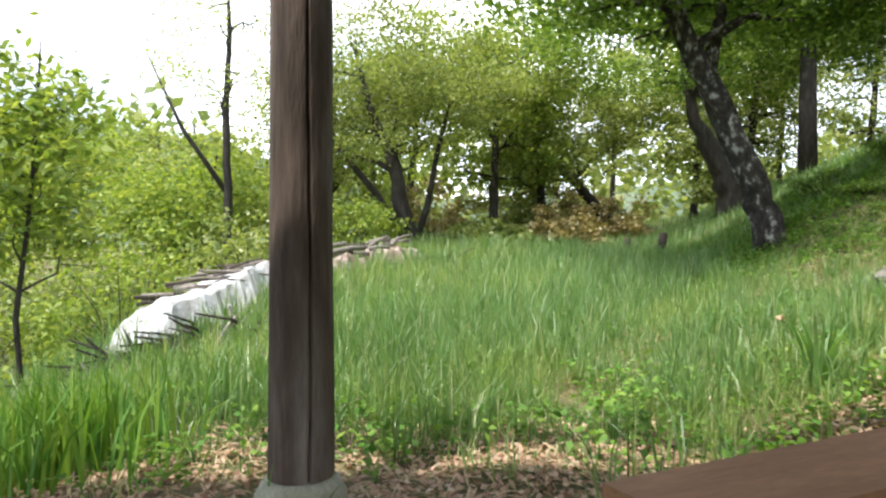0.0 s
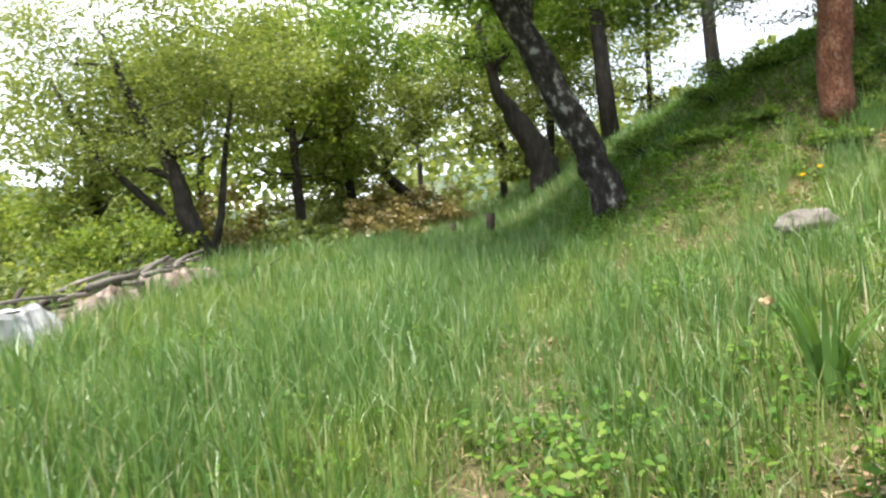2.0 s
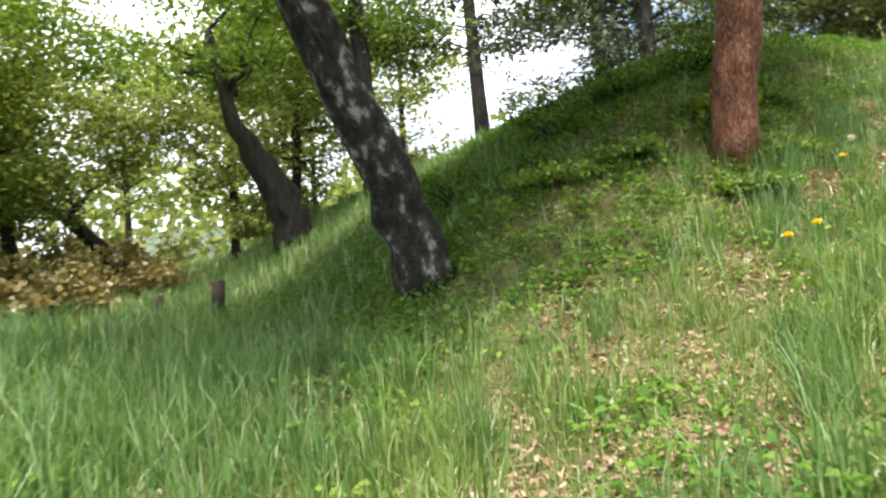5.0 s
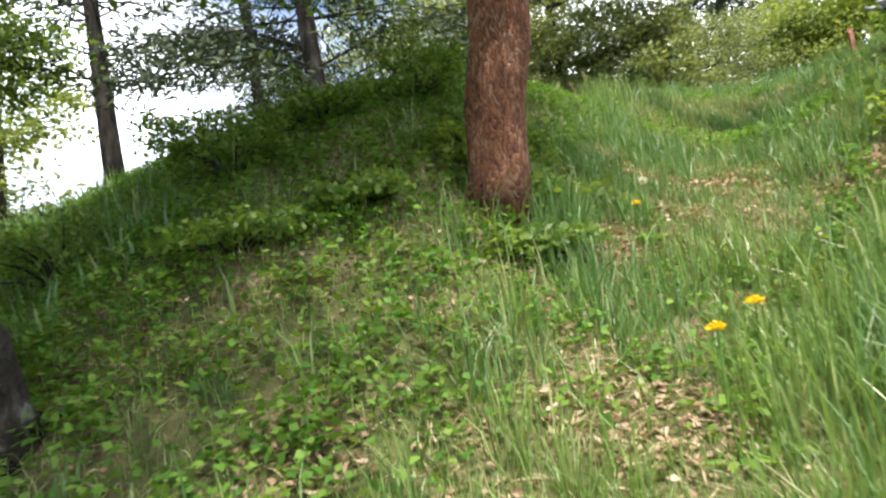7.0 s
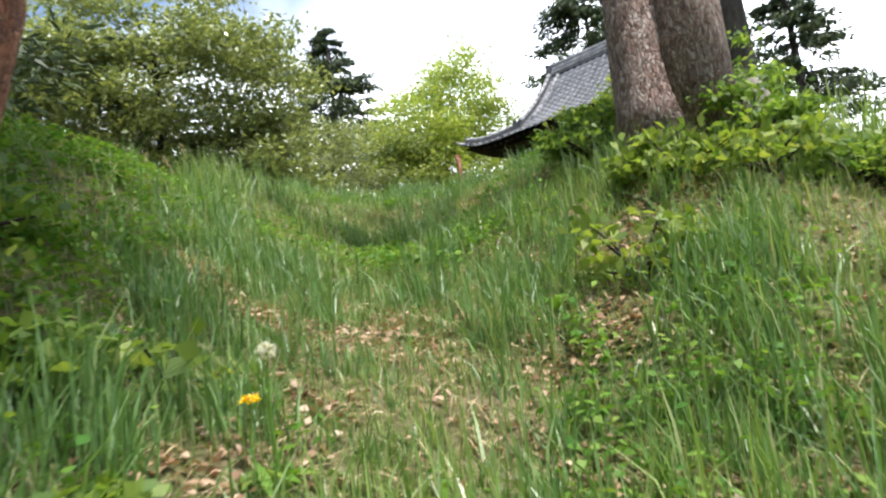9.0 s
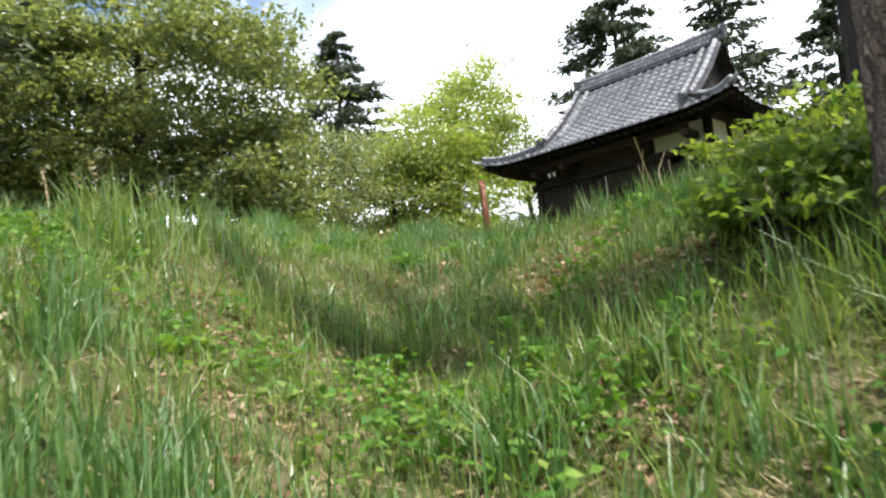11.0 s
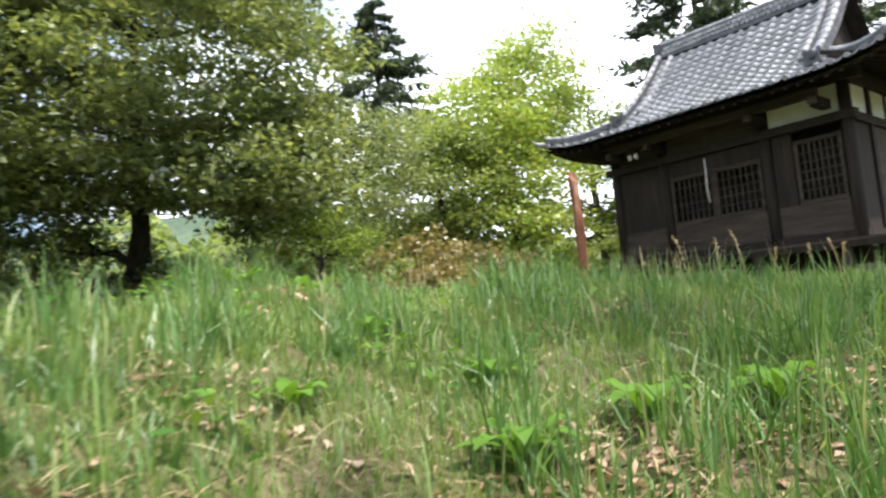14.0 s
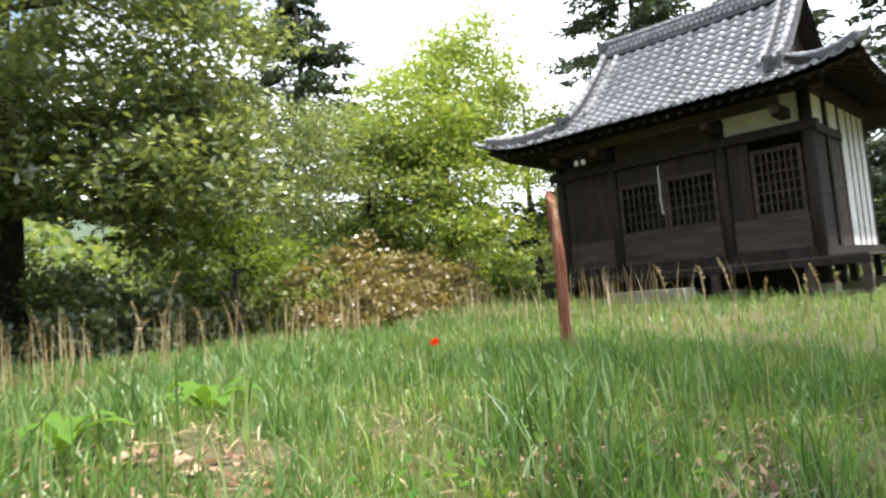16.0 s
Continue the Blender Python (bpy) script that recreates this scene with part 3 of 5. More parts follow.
# one pan tile with an S-shaped cross-section
TW, TL = 0.285, 0.245
tx = np.linspace(-TW / 2, TW / 2 + 0.02, 9)
tz = 0.034 * np.where(tx > 0.04, np.sin(np.clip((tx - 0.04) / 0.12, 0, 1) * np.pi), -0.45 * np.sin(np.clip((tx + TW / 2) / (TW / 2 + 0.04), 0, 1) * np.pi))
tile_v = np.concatenate([np.stack([tx, 0 * tx, tz + 0.026 - 0.022], 1), np.stack([tx, 0 * tx, tz + 0.026 + 0.006], 1), np.stack([tx, 0 * tx + TL + 0.03, tz + 0.002], 1)])
tile_f = [(r * 9 + k, r * 9 + k + 1, (r + 1) * 9 + k + 1, (r + 1) * 9 + k) for r in range(2) for k in range(8)]
TILE = Geo().add(tile_v, tile_f).mesh("roof_tile", M_TILE, True)


def tile_rows(profile):
    """Front edges of the courses, TL apart along a profile of (run, height)."""
    seg = np.linalg.norm(np.diff(profile, axis=0), axis=1)
    arc = np.concatenate([[0], np.cumsum(seg)])
    for a in np.arange(0, arc[-1] - 0.1, TL):
        p = np.array([np.interp(a, arc, profile[:, 0]), np.interp(a, arc, profile[:, 1])])
        q = np.array([np.interp(a + TL, arc, profile[:, 0]), np.interp(a + TL, arc, profile[:, 1])])
        yield p, (q - p) / np.linalg.norm(q - p)


ys = np.linspace(-1.3, D / 2 - 0.15, 60)
spots = []
for (y, z), (cy, cz) in tile_rows(np.stack([ys, roof_z(W / 2, ys)], 1)):
    a, b = hip_limits(y)
    for u in np.arange(W / 2 - 20.5 * TW, b - 0.1, TW):
        if u > a + 0.1:
            zz = float(roof_z(u, y)) - 0.01
            tilt = (float(roof_z(u + 0.1, y)) - float(roof_z(u - 0.1, y))) / 0.2
            m = Matrix.Translation((u, y, zz)) @ Matrix.Rotation(-math.atan(tilt), 4, "Y") @ Matrix.Rotation(math.atan2(cz, cy) + RNG.normal(0, 0.012), 4, "X") @ Matrix.Rotation(RNG.normal(0, 0.012), 4, "Z")
            spots.append((abs(u - 2.6) + (0 if y > -0.9 else 0.2), m))
spots.sort(key=lambda s: s[0])
for _, m in spots[:300]:
    o = new("roof_tile", TILE)
    o.parent = roof
    o.matrix_basis = m
rest = [m for _, m in spots[300:]]
for sgn in (-1, 1):
    os_ = np.linspace(1, 0, 20)
    for (run, z), (cr, cz) in tile_rows(np.stack([1.6 * (1 - os_), 7.58 + 0.79 * (1 - os_) ** 1.25], 1)):
        o = 1 - run / 1.6
        for y in np.arange(0.30 - 1.6 * o + 0.15, D - 0.30 + 1.6 * o - 0.1, TW):
            u = (0.30 - 1.6 * o) if sgn < 0 else (W - 0.30 + 1.6 * o)
            turn = Matrix.Rotation(math.pi / 2 * sgn, 4, "Z")
            rest.append(Matrix.Translation((u, y, float(skirt_z(o, y)) - 0.01)) @ turn @ Matrix.Rotation(math.atan2(cz, cr), 4, "X"))
tvh = np.concatenate([tile_v, np.ones((len(tile_v), 1))], 1)
joined = np.concatenate([(tvh @ np.array(m).T)[:, :3] for m in rest])
jl = np.concatenate([np.array(tile_f).ravel() + i * len(tile_v) for i in range(len(rest))])
tagged(part("roof_tiles_outer", bulk("roof_tiles_outer", joined, np.full(len(rest) * len(tile_f), 4), M_TILE, jl), None, roof), kind="stuff")


def ridge_run(name, pts, wide, high, cap):
    """A ridge of stacked flat tiles with a row of round cap tiles, along pts."""
    pts = [Vector(p) for p in pts]
    base = part(name, Geo(), M_TILE, hall)
    for layer in range(3):
        g = Geo()
        w = wide * (1 - 0.16 * layer) / 2
        zb, zt = high * layer / 3, high * (layer + 0.8) / 3
        ring = []
        for i, p in enumerate(pts):
            d = (pts[min(i + 1, len(pts) - 1)] - pts[max(i - 1, 0)])
            s = Vector((-d.y, d.x, 0)).normalized() * w
            ring += [p - s + Vector((0, 0, zb)), p + s + Vector((0, 0, zb)), p + s + Vector((0, 0, zt)), p - s + Vector((0, 0, zt))]
        m = len(pts) - 1
        g.add(ring, [(4 * i + k, 4 * i + (k + 1) % 4, 4 * i + 4 + (k + 1) % 4, 4 * i + 4 + k) for i in range(m) for k in range(4)] + [(3, 2, 1, 0), (4 * m, 4 * m + 1, 4 * m + 2, 4 * m + 3)])
        if layer:
            part("ridge_course", g, M_TILE_DARK, base)
        else:
            base.data = g.mesh(name, M_TILE_DARK)
    total = sum((b - a).length for a, b in zip(pts, pts[1:]))
    k, step = 0, 0.27
    walked = [0]
    for a, b in zip(pts, pts[1:]):
        walked.append(walked[-1] + (b - a).length)

    def point(s):
        s = min(max(s, 0), total)
        for i in range(len(pts) - 1):
            if s <= walked[i + 1]:
                return pts[i].lerp(pts[i + 1], (s - walked[i]) / (walked[i + 1] - walked[i]))
        return pts[-1]

    while k * step < total - 0.05:
        p, q = point(k * step), point(k * step + step * 1.04)
        up = Vector((0, 0, high))
        part("cap_tile", Geo().tube([p + up, q + up - Vector((0, 0, 0.012))], [cap, cap * 0.88], 10), M_TILE, base, smooth=True)
        k += 1
    return base


RZ = 10.28
main = ridge_run("main_ridge", [(0.42, D / 2, RZ), (1.0, D / 2, RZ - 0.03), (W / 2, D / 2, RZ - 0.06), (W - 1.0, D / 2, RZ - 0.03), (W - 0.42, D / 2, RZ)], 0.34, 0.44, 0.085)
for i in range(34):
    for r in range(2):
        u = 0.55 + i * 0.137 + 0.068 * r
        part("openwork_tile", Geo().tube([(u, D / 2 - 0.185, RZ + 0.12 + 0.115 * r), (u, D / 2 - 0.135, RZ + 0.12 + 0.115 * r)], [0.058, 0.058], 8), M_TILE, main)
for sgn in (-1, 1):
    uu = (lambda v: v if sgn < 0 else W - v)
    ridge_run("descending_ridge", [(uu(0.40), float(y), float(roof_z(0.45, y)) - 0.01) for y in np.linspace(D / 2 - 0.2, -0.18, 9)], 0.26, 0.20, 0.075)
    ridge_run("verge_ridge", [(uu(0.78), float(y), float(roof_z(0.8, y)) - 0.01) for y in np.linspace(D / 2 - 0.2, 0.15, 8)], 0.16, 0.08, 0.065)
    ridge_run("corner_ridge", [(uu(0.36 - 1.62 * k), 0.1 - 1.36 * k, float(roof_z(0.36 - 1.62 * k, 0.1 - 1.36 * k)) - 0.01 + 0.05 * k * k) for k in np.linspace(0.18, 1.0, 7)], 0.22, 0.17, 0.07)
    for ox, oy, oz, sc in ((uu(0.40), -0.24, float(roof_z(0.4, -0.2)) + 0.13, 1.0), (uu(0.36), D / 2, RZ + 0.3, 1.25)):
        g = Geo()
        m = Matrix.Translation((ox, oy, oz))
        g.box((-0.17 * sc, -0.06, -0.16 * sc), (0.17 * sc, 0.06, 0.12 * sc), m, 0.9)
        g.tube([m @ Vector((0, -0.12, 0.05 * sc)), m @ Vector((0, 0.02, 0.05 * sc))], [0.085 * sc, 0.095 * sc], 12)
        g.box((-0.20 * sc, -0.05, 0.10 * sc), (-0.08 * sc, 0.05, 0.2 * sc), m, 0.6)
        g.box((0.08 * sc, -0.05, 0.10 * sc), (0.20 * sc, 0.05, 0.2 * sc), m, 0.6)
        part("ridge_end_ornament", g, M_TILE_DARK, roof, "dark moulded ridge-end tile")
    tipx = uu(-1.26)
    part("eave_tip_hook", Geo().tube([(tipx, -1.26, 7.84), (tipx + 0.16 * sgn, -1.42, 7.87), (tipx + 0.24 * sgn, -1.5, 7.96)], [0.07, 0.055, 0.03], 8), M_TILE, roof, smooth=True)
for i in range(29):
    u = -1.22 + i * TW
    part("eave_disc_tile", Geo().tube([(u + 0.1, -1.36, float(roof_z(u + 0.1, -1.3)) + 0.015), (u + 0.1, -1.28, float(roof_z(u + 0.1, -1.28)) + 0.02)], [0.055, 0.05], 10), M_TILE, roof)

# ---- trees ----
def make_tree(name, label, base, trunk, radii, crowns, leaf, bark, seed, leaf_len=0.09, leaf_w=0.05, per=220, spread=(0.42, 0.42, 0.16), category="tree", upright=0.6, group="", limb=0.035, droop=0.0, wob=0.25):
    """A tapered trunk, limbs that reach into the crown, and leaves in flat clusters at their ends. crowns: (centre, radii, clusters), from the base."""
    rng = np.random.default_rng(seed)
    t = thing(name, label, category, base, group)
    tg = Geo()
    P = [Vector(p) for p in trunk]
    fine, fr = [], []
    for i in range(len(P) - 1):
        for k in range(4):
            s = k / 4
            fine.append(P[i].lerp(P[i + 1], s) + Vector(rng.normal(0, radii[i] * 0.10, 3)) * (1 if i + k else 0))
            fr.append(radii[i] * (1 - s) + radii[i + 1] * s)
    fine.append(P[-1])
    fr.append(radii[-1])
    fr[0] *= 1.25
    tg.tube(fine, fr, 14, wob)
    part("trunk", tg, bark, t, smooth=True)
    bg = Geo()
    cs = []
    for c, r, n in crowns:
        d = unit(rng.normal(size=(n, 3))) * rng.uniform(0.25, 1.0, (n, 1)) ** 0.5
        cs.append(np.array(c) + d * np.array(r))
    cs = np.concatenate(cs)
    # limbs grow out one after another, each from the nearest wood below its end
    first = max(1, int(len(fine) * 0.35))
    npos = [np.array(p) for p in fine[first:]]
    nrad = list(fr[first:])
    order = np.argsort(np.min(np.linalg.norm(cs[:, None] - np.array(npos)[None], axis=2), axis=1))
    for c in cs[order]:
        arr = np.array(npos)
        dist = np.linalg.norm(arr - c, axis=1) + np.maximum(arr[:, 2] - c[2] + 0.15, 0) * 2.0
        j = int(np.argmin(dist))
        p, q = Vector(arr[j]), Vector(c)
        L = (q - p).length
        mid = p.lerp(q, 0.5) + Vector((rng.normal(0, 0.12) * L, rng.normal(0, 0.12) * L, L * rng.uniform(-0.05, 0.16)))
        r0 = min(nrad[j] * 0.62, limb * 2.2)
        r1 = max(r0 * 0.45, 0.005)
        pts = [p, p.lerp(mid, 0.6) + Vector(rng.normal(0, 0.03 * L, 3)), mid, mid.lerp(q, 0.6) + Vector(rng.normal(0, 0.04 * L, 3)), q]
        rr = [r0, r0 * 0.85, r0 * 0.7, r0 * 0.55, r1]
        bg.tube(pts, rr, 5 if r0 > 0.03 else 4)
        npos += [np.array(v) for v in pts[1:]]
        nrad += rr[1:]
        e = q + Vector(rng.normal(0, 1, 3) * np.array(spread))
        bg.tube([mid.lerp(q, 0.5), mid.lerp(e, 0.8), e], [r1, r1 * 0.7, 0.003], 3)
    part("branching", bg, bark, t)
    cen = np.repeat(cs, per, 0) + rng.normal(size=(len(cs) * per, 3)) * np.array(spread)
    if droop:
        cen[:, 2] -= droop * np.linalg.norm(cen[:, :2], axis=1)
    part("crown", leaf_mesh("crown", cen, leaf_len, leaf_w, leaf, rng, upright), None, t)
    return t


def conifer(name, label, base, height, radius, seed, bark=None, low=0.2, per=150, tiers=16, leaf=None, thick=0.2, lean=(0, 0), arms=5, needle=(0.20, 0.05)):
    """A straight trunk with tiers of drooping sprays of needles."""
    rng = np.random.default_rng(seed)
    t = thing(name, label, "tree", base)
    top = Vector((lean[0], lean[1], height))
    pts = [Vector((0, 0, 0)).lerp(top, k / 6) for k in range(7)]
    part("trunk", Geo().tube(pts, [thick * (1 - 0.82 * k / 6) for k in range(7)], 12, 0.15), bark or M_BARK, t, smooth=True)
    bg, cen, dirs = Geo(), [], []
    for i in range(tiers):
        s = low + (1 - low) * (i + rng.uniform(0, 0.6)) / tiers
        r = radius * (1 - s) ** 0.75 / (1 - low) ** 0.75 + 0.15
        for k in range(arms):
            a = rng.uniform(0, 2 * np.pi)
            L = r * rng.uniform(0.6, 1.1)
            p0 = Vector((0, 0, 0)).lerp(top, s)
            p1 = p0 + Vector((math.cos(a) * L, math.sin(a) * L, -0.12 * L + rng.normal(0, 0.1)))
            mid = p0.lerp(p1, 0.5) + Vector((0, 0, 0.08 * L))
            bg.tube([p0, mid, p1], [0.03, 0.018, 0.005], 4)
            n = int(per * (0.4 + 0.6 * L / radius))
            q = rng.uniform(0.15, 1.0, n) ** 0.7
            line = np.array(p0)[None] * (1 - q[:, None]) + np.array(p1)[None] * q[:, None]
            off = rng.normal(size=(n, 3)) * np.array([0.16, 0.16, 0.07]) * (0.5 + L * 0.35)
            cen.append(line + off + np.array([0, 0, -0.05]))
            dirs.append(np.tile([math.cos(a), math.sin(a), -0.35], (n, 1)) + off * 2)
    part("branching", bg, bark or M_BARK, t)
    part("crown", leaf_mesh("crown", np.concatenate(cen), needle[0], needle[1], leaf or M_NEEDLE, rng, 0.3, along=np.concatenate(dirs)), None, t)
    return t


def shrub(label, base, r, n, leaf, seed, leaf_len=0.07, leaf_w=0.045, per=150, group="", name="shrub"):
    """Many thin stems from one root with small leaves towards their ends."""
    rng = np.random.default_rng(seed)
    t = thing(name, label, "shrub", base, group)
    bg = Geo()
    d = unit(rng.normal(size=(n, 3)) * np.array([1, 1, 0.6]) + np.array([0, 0, 0.35])) * rng.uniform(0.35, 1, (n, 1)) ** 0.6
    d[:, 2] = np.abs(d[:, 2])
    cs = d * np.array(r) + np.array([0, 0, 0.06 * r[2]])
    for c in cs:
        c = Vector(c)
        bg.tube([(c.x * 0.08, c.y * 0.08, -0.05), c * 0.5 + Vector((0, 0, c.z * 0.12)), c], [0.016, 0.010, 0.004], 4)
    part("stem", bg, M_BARK, t)
    cen = np.repeat(cs, per, 0) + rng.normal(size=(n * per, 3)) * np.array([0.2, 0.2, 0.1]) * (0.12 + 0.5 * max(r))
    cen = cen[cen[:, 2] > 0.02]
    part("foliage", leaf_mesh("foliage", cen, leaf_len, leaf_w, leaf, rng, 0.5), None, t)
    return t

# ---- shelter at the start: post and bench, with an unseen roof added for shade ----
shelter = thing("wooden_shelter", "open shelter with a cracked weathered round post on pale stone and an added unseen roof", "shelter", (-0.575, 2.70, 0))
pv, pf = [], []
PN = 160
for i, z in enumerate(np.linspace(0.10, 2.36, 26)):
    for k in range(PN):
        a = 2 * math.pi * k / PN
        r = 0.134 - 0.006 * z + 0.004 * noise.noise(Vector((math.cos(a) * 2, math.sin(a) * 2, z * 1.3)))
        crack = abs(((a - (5.16 + 0.05 * math.sin(z * 2.3))) + math.pi) % (2 * math.pi) - math.pi)
        r -= 0.05 * max(0, 1 - crack / 0.045)
        pv.append((r * math.cos(a), r * math.sin(a), z))
for i in range(25):
    for k in range(PN):
        pf.append((i * PN + k, i * PN + (k + 1) % PN, (i + 1) * PN + (k + 1) % PN, (i + 1) * PN + k))
part("post", Geo().add(pv, pf), M_WOOD_POST, shelter, "weathered post with a long drying crack", True)
part("base_stone", Geo().tube([(0, 0, -0.3), (0, 0, 0.02), (0, 0, 0.085), (0, 0, 0.10)], [0.20, 0.19, 0.155, 0.13], 16), M_STONE_PALE, shelter, "pale rounded base stone", True)
# beams, boards and rear posts are unseen, added to keep the post in shade
part("beam", Geo().box((-1.2, -0.1, 2.36), (4.2, 0.08, 2.52)), M_WOOD_POST, shelter)
for i in range(15):
    part("unseen_roof_board", Geo().box((-2.6, -0.55 - 0.31 * (i + 1), 2.53), (4.6, -0.55 - 0.31 * i - 0.01, 2.56 + 0.003 * (i % 2))), M_WOOD_HALL, shelter)
for px_, py_ in ((3.8, 0.0), (-0.3, -4.2), (3.8, -4.2)):
    part("post", Geo().tube([(px_, py_, -0.2), (px_, py_, 1.2), (px_, py_, 2.36)], [0.12, 0.115, 0.11], 16), M_WOOD_POST, shelter, smooth=True)
part("unseen_back_beam", Geo().box((-1.2, -4.3, 2.36), (4.2, -4.12, 2.52)), M_WOOD_POST, shelter)

bench = thing("bench", "plain brown wooden bench under the shelter edge", "bench", m=Matrix.Translation((0.93, 1.70, 0.04)) @ Matrix.Rotation(0.46, 4, "Z"))
part("seat", Geo().box((-0.52, -0.16, 0.36), (1.0, 0.17, 0.41)), M_WOOD_BENCH, bench)
for u in (-0.38, 0.85):
    part("leg", Geo().box((u - 0.05, -0.13, -0.02), (u + 0.05, 0.13, 0.36)), M_WOOD_BENCH, bench)

# ---- covered woodpile ----
def pile_line(s):
    """Middle line of the pile, from its near end (0) to its far end (1)."""
    return -3.5 + 2.75 * s, 7.3 + 5.9 * s


pile = thing("covered_woodpile", "long low woodpile under torn dirty white plastic sheets", "woodpile", (-3.5, 7.3, gz(-3.5, 7.3)))
px0, py0 = -3.5, 7.3
pz0 = gz(px0, py0)


def sheet(s0, s1, half, high, seed, mat=M_SHEET, label=""):
    g = Geo()
    ns, nt_ = 90, 31
    dx, dy = 2.75 / 6.5, 5.9 / 6.5
    vv = []
    for i in range(ns):
        s = s0 + (s1 - s0) * i / (ns - 1)
        x, y = pile_line(s)
        for k in range(nt_):
            c = -1 + 2 * k / (nt_ - 1)
            prof = min(1.0, 3.4 * (1 - abs(c)))
            endf = min(1, 6 * i / (ns - 1) + 0.35, 6 * (1 - i / (ns - 1)) + 0.35)
            fold = 0.2 * max(0, abs(c) - 0.55) * (1 - 2 * abs(math.sin(s * 75 + 2.3 * math.sin(s * 31) + seed))) + 0.06 * noise.noise(Vector((s * 22, c * 2, seed)))
            rag = 1 + 0.12 * math.sin(s * 60 + seed)
            xx = x + dy * c * half * (1 + fold) * rag
            yy = y - dx * c * half * (1 + fold) * rag
            h = high * endf * (0.85 + 0.3 * noise.noise(Vector((s * 9, 3.1, seed))))
            vv.append((xx - px0, yy - py0, gz(xx, yy) + 0.01 + h * prof + 0.05 * noise.noise(Vector((s * 35, c * 4, seed + 5))) * prof - pz0))
    g.add(vv, [(i * nt_ + k, i * nt_ + k + 1, (i + 1) * nt_ + k + 1, (i + 1) * nt_ + k) for i in range(ns - 1) for k in range(nt_ - 1)])
    part("plastic_sheet", g, mat, pile, label)


sheet(0.0, 0.46, 0.6, 0.66, 1.0)
sheet(0.5, 0.70, 0.5, 0.4, 4.0, M_SHEET_BROWN, "brown-stained plastic sheet")
sheet(0.78, 1.0, 0.55, 0.42, 8.0, M_SHEET_BROWN, "brown-stained plastic sheet")
for i in range(70):
    s = RNG.uniform(0.1, 1.0)
    x, y = pile_line(s)
    x, y = x + RNG.normal(0, 0.22), y + RNG.normal(0, 0.2)
    a = 1.13 + RNG.normal(0, 0.5)
    L = RNG.uniform(0.35, 1.2)
    r = RNG.uniform(0.01, 0.042)
    z = gz(x, y) + (0.58 if s < 0.46 else 0.40) + RNG.uniform(0, 0.08) - pz0
    p, q = Vector((x - px0 - math.cos(a) * L / 2, y - py0 - math.sin(a) * L / 2, z)), Vector((x - px0 + math.cos(a) * L / 2, y - py0 + math.sin(a) * L / 2, z + RNG.normal(0.03, 0.1)))
    part("log", Geo().tube([p, p.lerp(q, 0.5) + Vector((0, 0, 0.02)), q], [r, r * 0.95, r * 0.85], 8, 0.2), M_STONE if i % 3 else M_WOOD_GREY, pile, smooth=True)
for i in range(90):
    s = RNG.uniform(0.0, 0.1) if i < 74 else RNG.uniform(0.9, 1.05)
    x, y = pile_line(s)
    x, y = (x + RNG.normal(0.55, 0.5), y + RNG.normal(-0.9, 0.4)) if i < 74 else (x + RNG.normal(0.25, 0.45), y + RNG.normal(-0.35, 0.3))
    a, L = RNG.uniform(0, 6.28), RNG.uniform(0.3, 0.9)
    p = Vector((x - px0, y - py0, gz(x, y) + 0.03 - pz0))
    q = p + Vector((math.cos(a) * L, math.sin(a) * L, RNG.uniform(0.02, 0.35)))
    part("dead_branch", Geo().tube([p, p.lerp(q, 0.5) + Vector((0, 0, 0.05)), q], [0.022, 0.016, 0.007], 6), M_STONE if i % 3 == 1 else M_WOOD_GREY, pile)

# ---- flat stone, iris clump, stakes ----
def boulder(label, at, size, seed, mat=M_STONE):
    bm = bmesh.new()
    bmesh.ops.create_icosphere(bm, subdivisions=3, radius=1)
    for v in bm.verts:
        k = 1 + 0.22 * noise.noise(v.co * 1.6 + Vector((seed, 0, 0))) + 0.06 * noise.noise(v.co * 5 + Vector((0, seed, 0)))
        v.co = Vector((v.co.x * size[0] * k, v.co.y * size[1] * k, max(v.co.z, -0.5) * size[2] * k))
    me = bpy.data.meshes.new("stone")
    bm.to_mesh(me)
    bm.free()
    me.materials.append(mat)
    ob = tagged(new("stone", me), label, "stone")
    ob.matrix_basis = Matrix.Translation(at)
    return ob


boulder("flat brown stone half sunk in the grassy bank", (4.1, 5.95, gz(4.1, 5.95) + 0.24), (0.23, 0.17, 0.11), 2.0)

iris = thing("iris_clump", "clump of grey-green iris leaves with a withered yellow flower", "plant", (2.3, 4.1, gz(2.3, 4.1)))
for i in range(22):
    a, r = RNG.uniform(0, 6.28), RNG.uniform(0.0, 0.09)
    L, o = RNG.uniform(0.35, 0.62), RNG.uniform(0.05, 0.3)
    bx, by = r * math.cos(a), r * math.sin(a)
    ax, ay = math.cos(a), math.sin(a)
    g = Geo()
    vs = []
    for k in range(5):
        s = k / 4
        w = 0.017 * (1 - s ** 2.5)
        vs += [(bx + ax * o * s * s - ay * w, by + ay * o * s * s + ax * w, L * s * (1 - 0.15 * s)), (bx + ax * o * s * s + ay * w, by + ay * o * s * s - ax * w, L * s * (1 - 0.15 * s))]
    g.add(vs, [(2 * k, 2 * k + 1, 2 * k + 3, 2 * k + 2) for k in range(4)])
    part("leaf", g, M_GRASS_DK, iris)
part("flower_stalk", Geo().tube([(0.0, 0, 0), (-0.12, 0.02, 0.3), (-0.22, 0.03, 0.42)], [0.006, 0.005, 0.004], 6), M_HERB, iris)
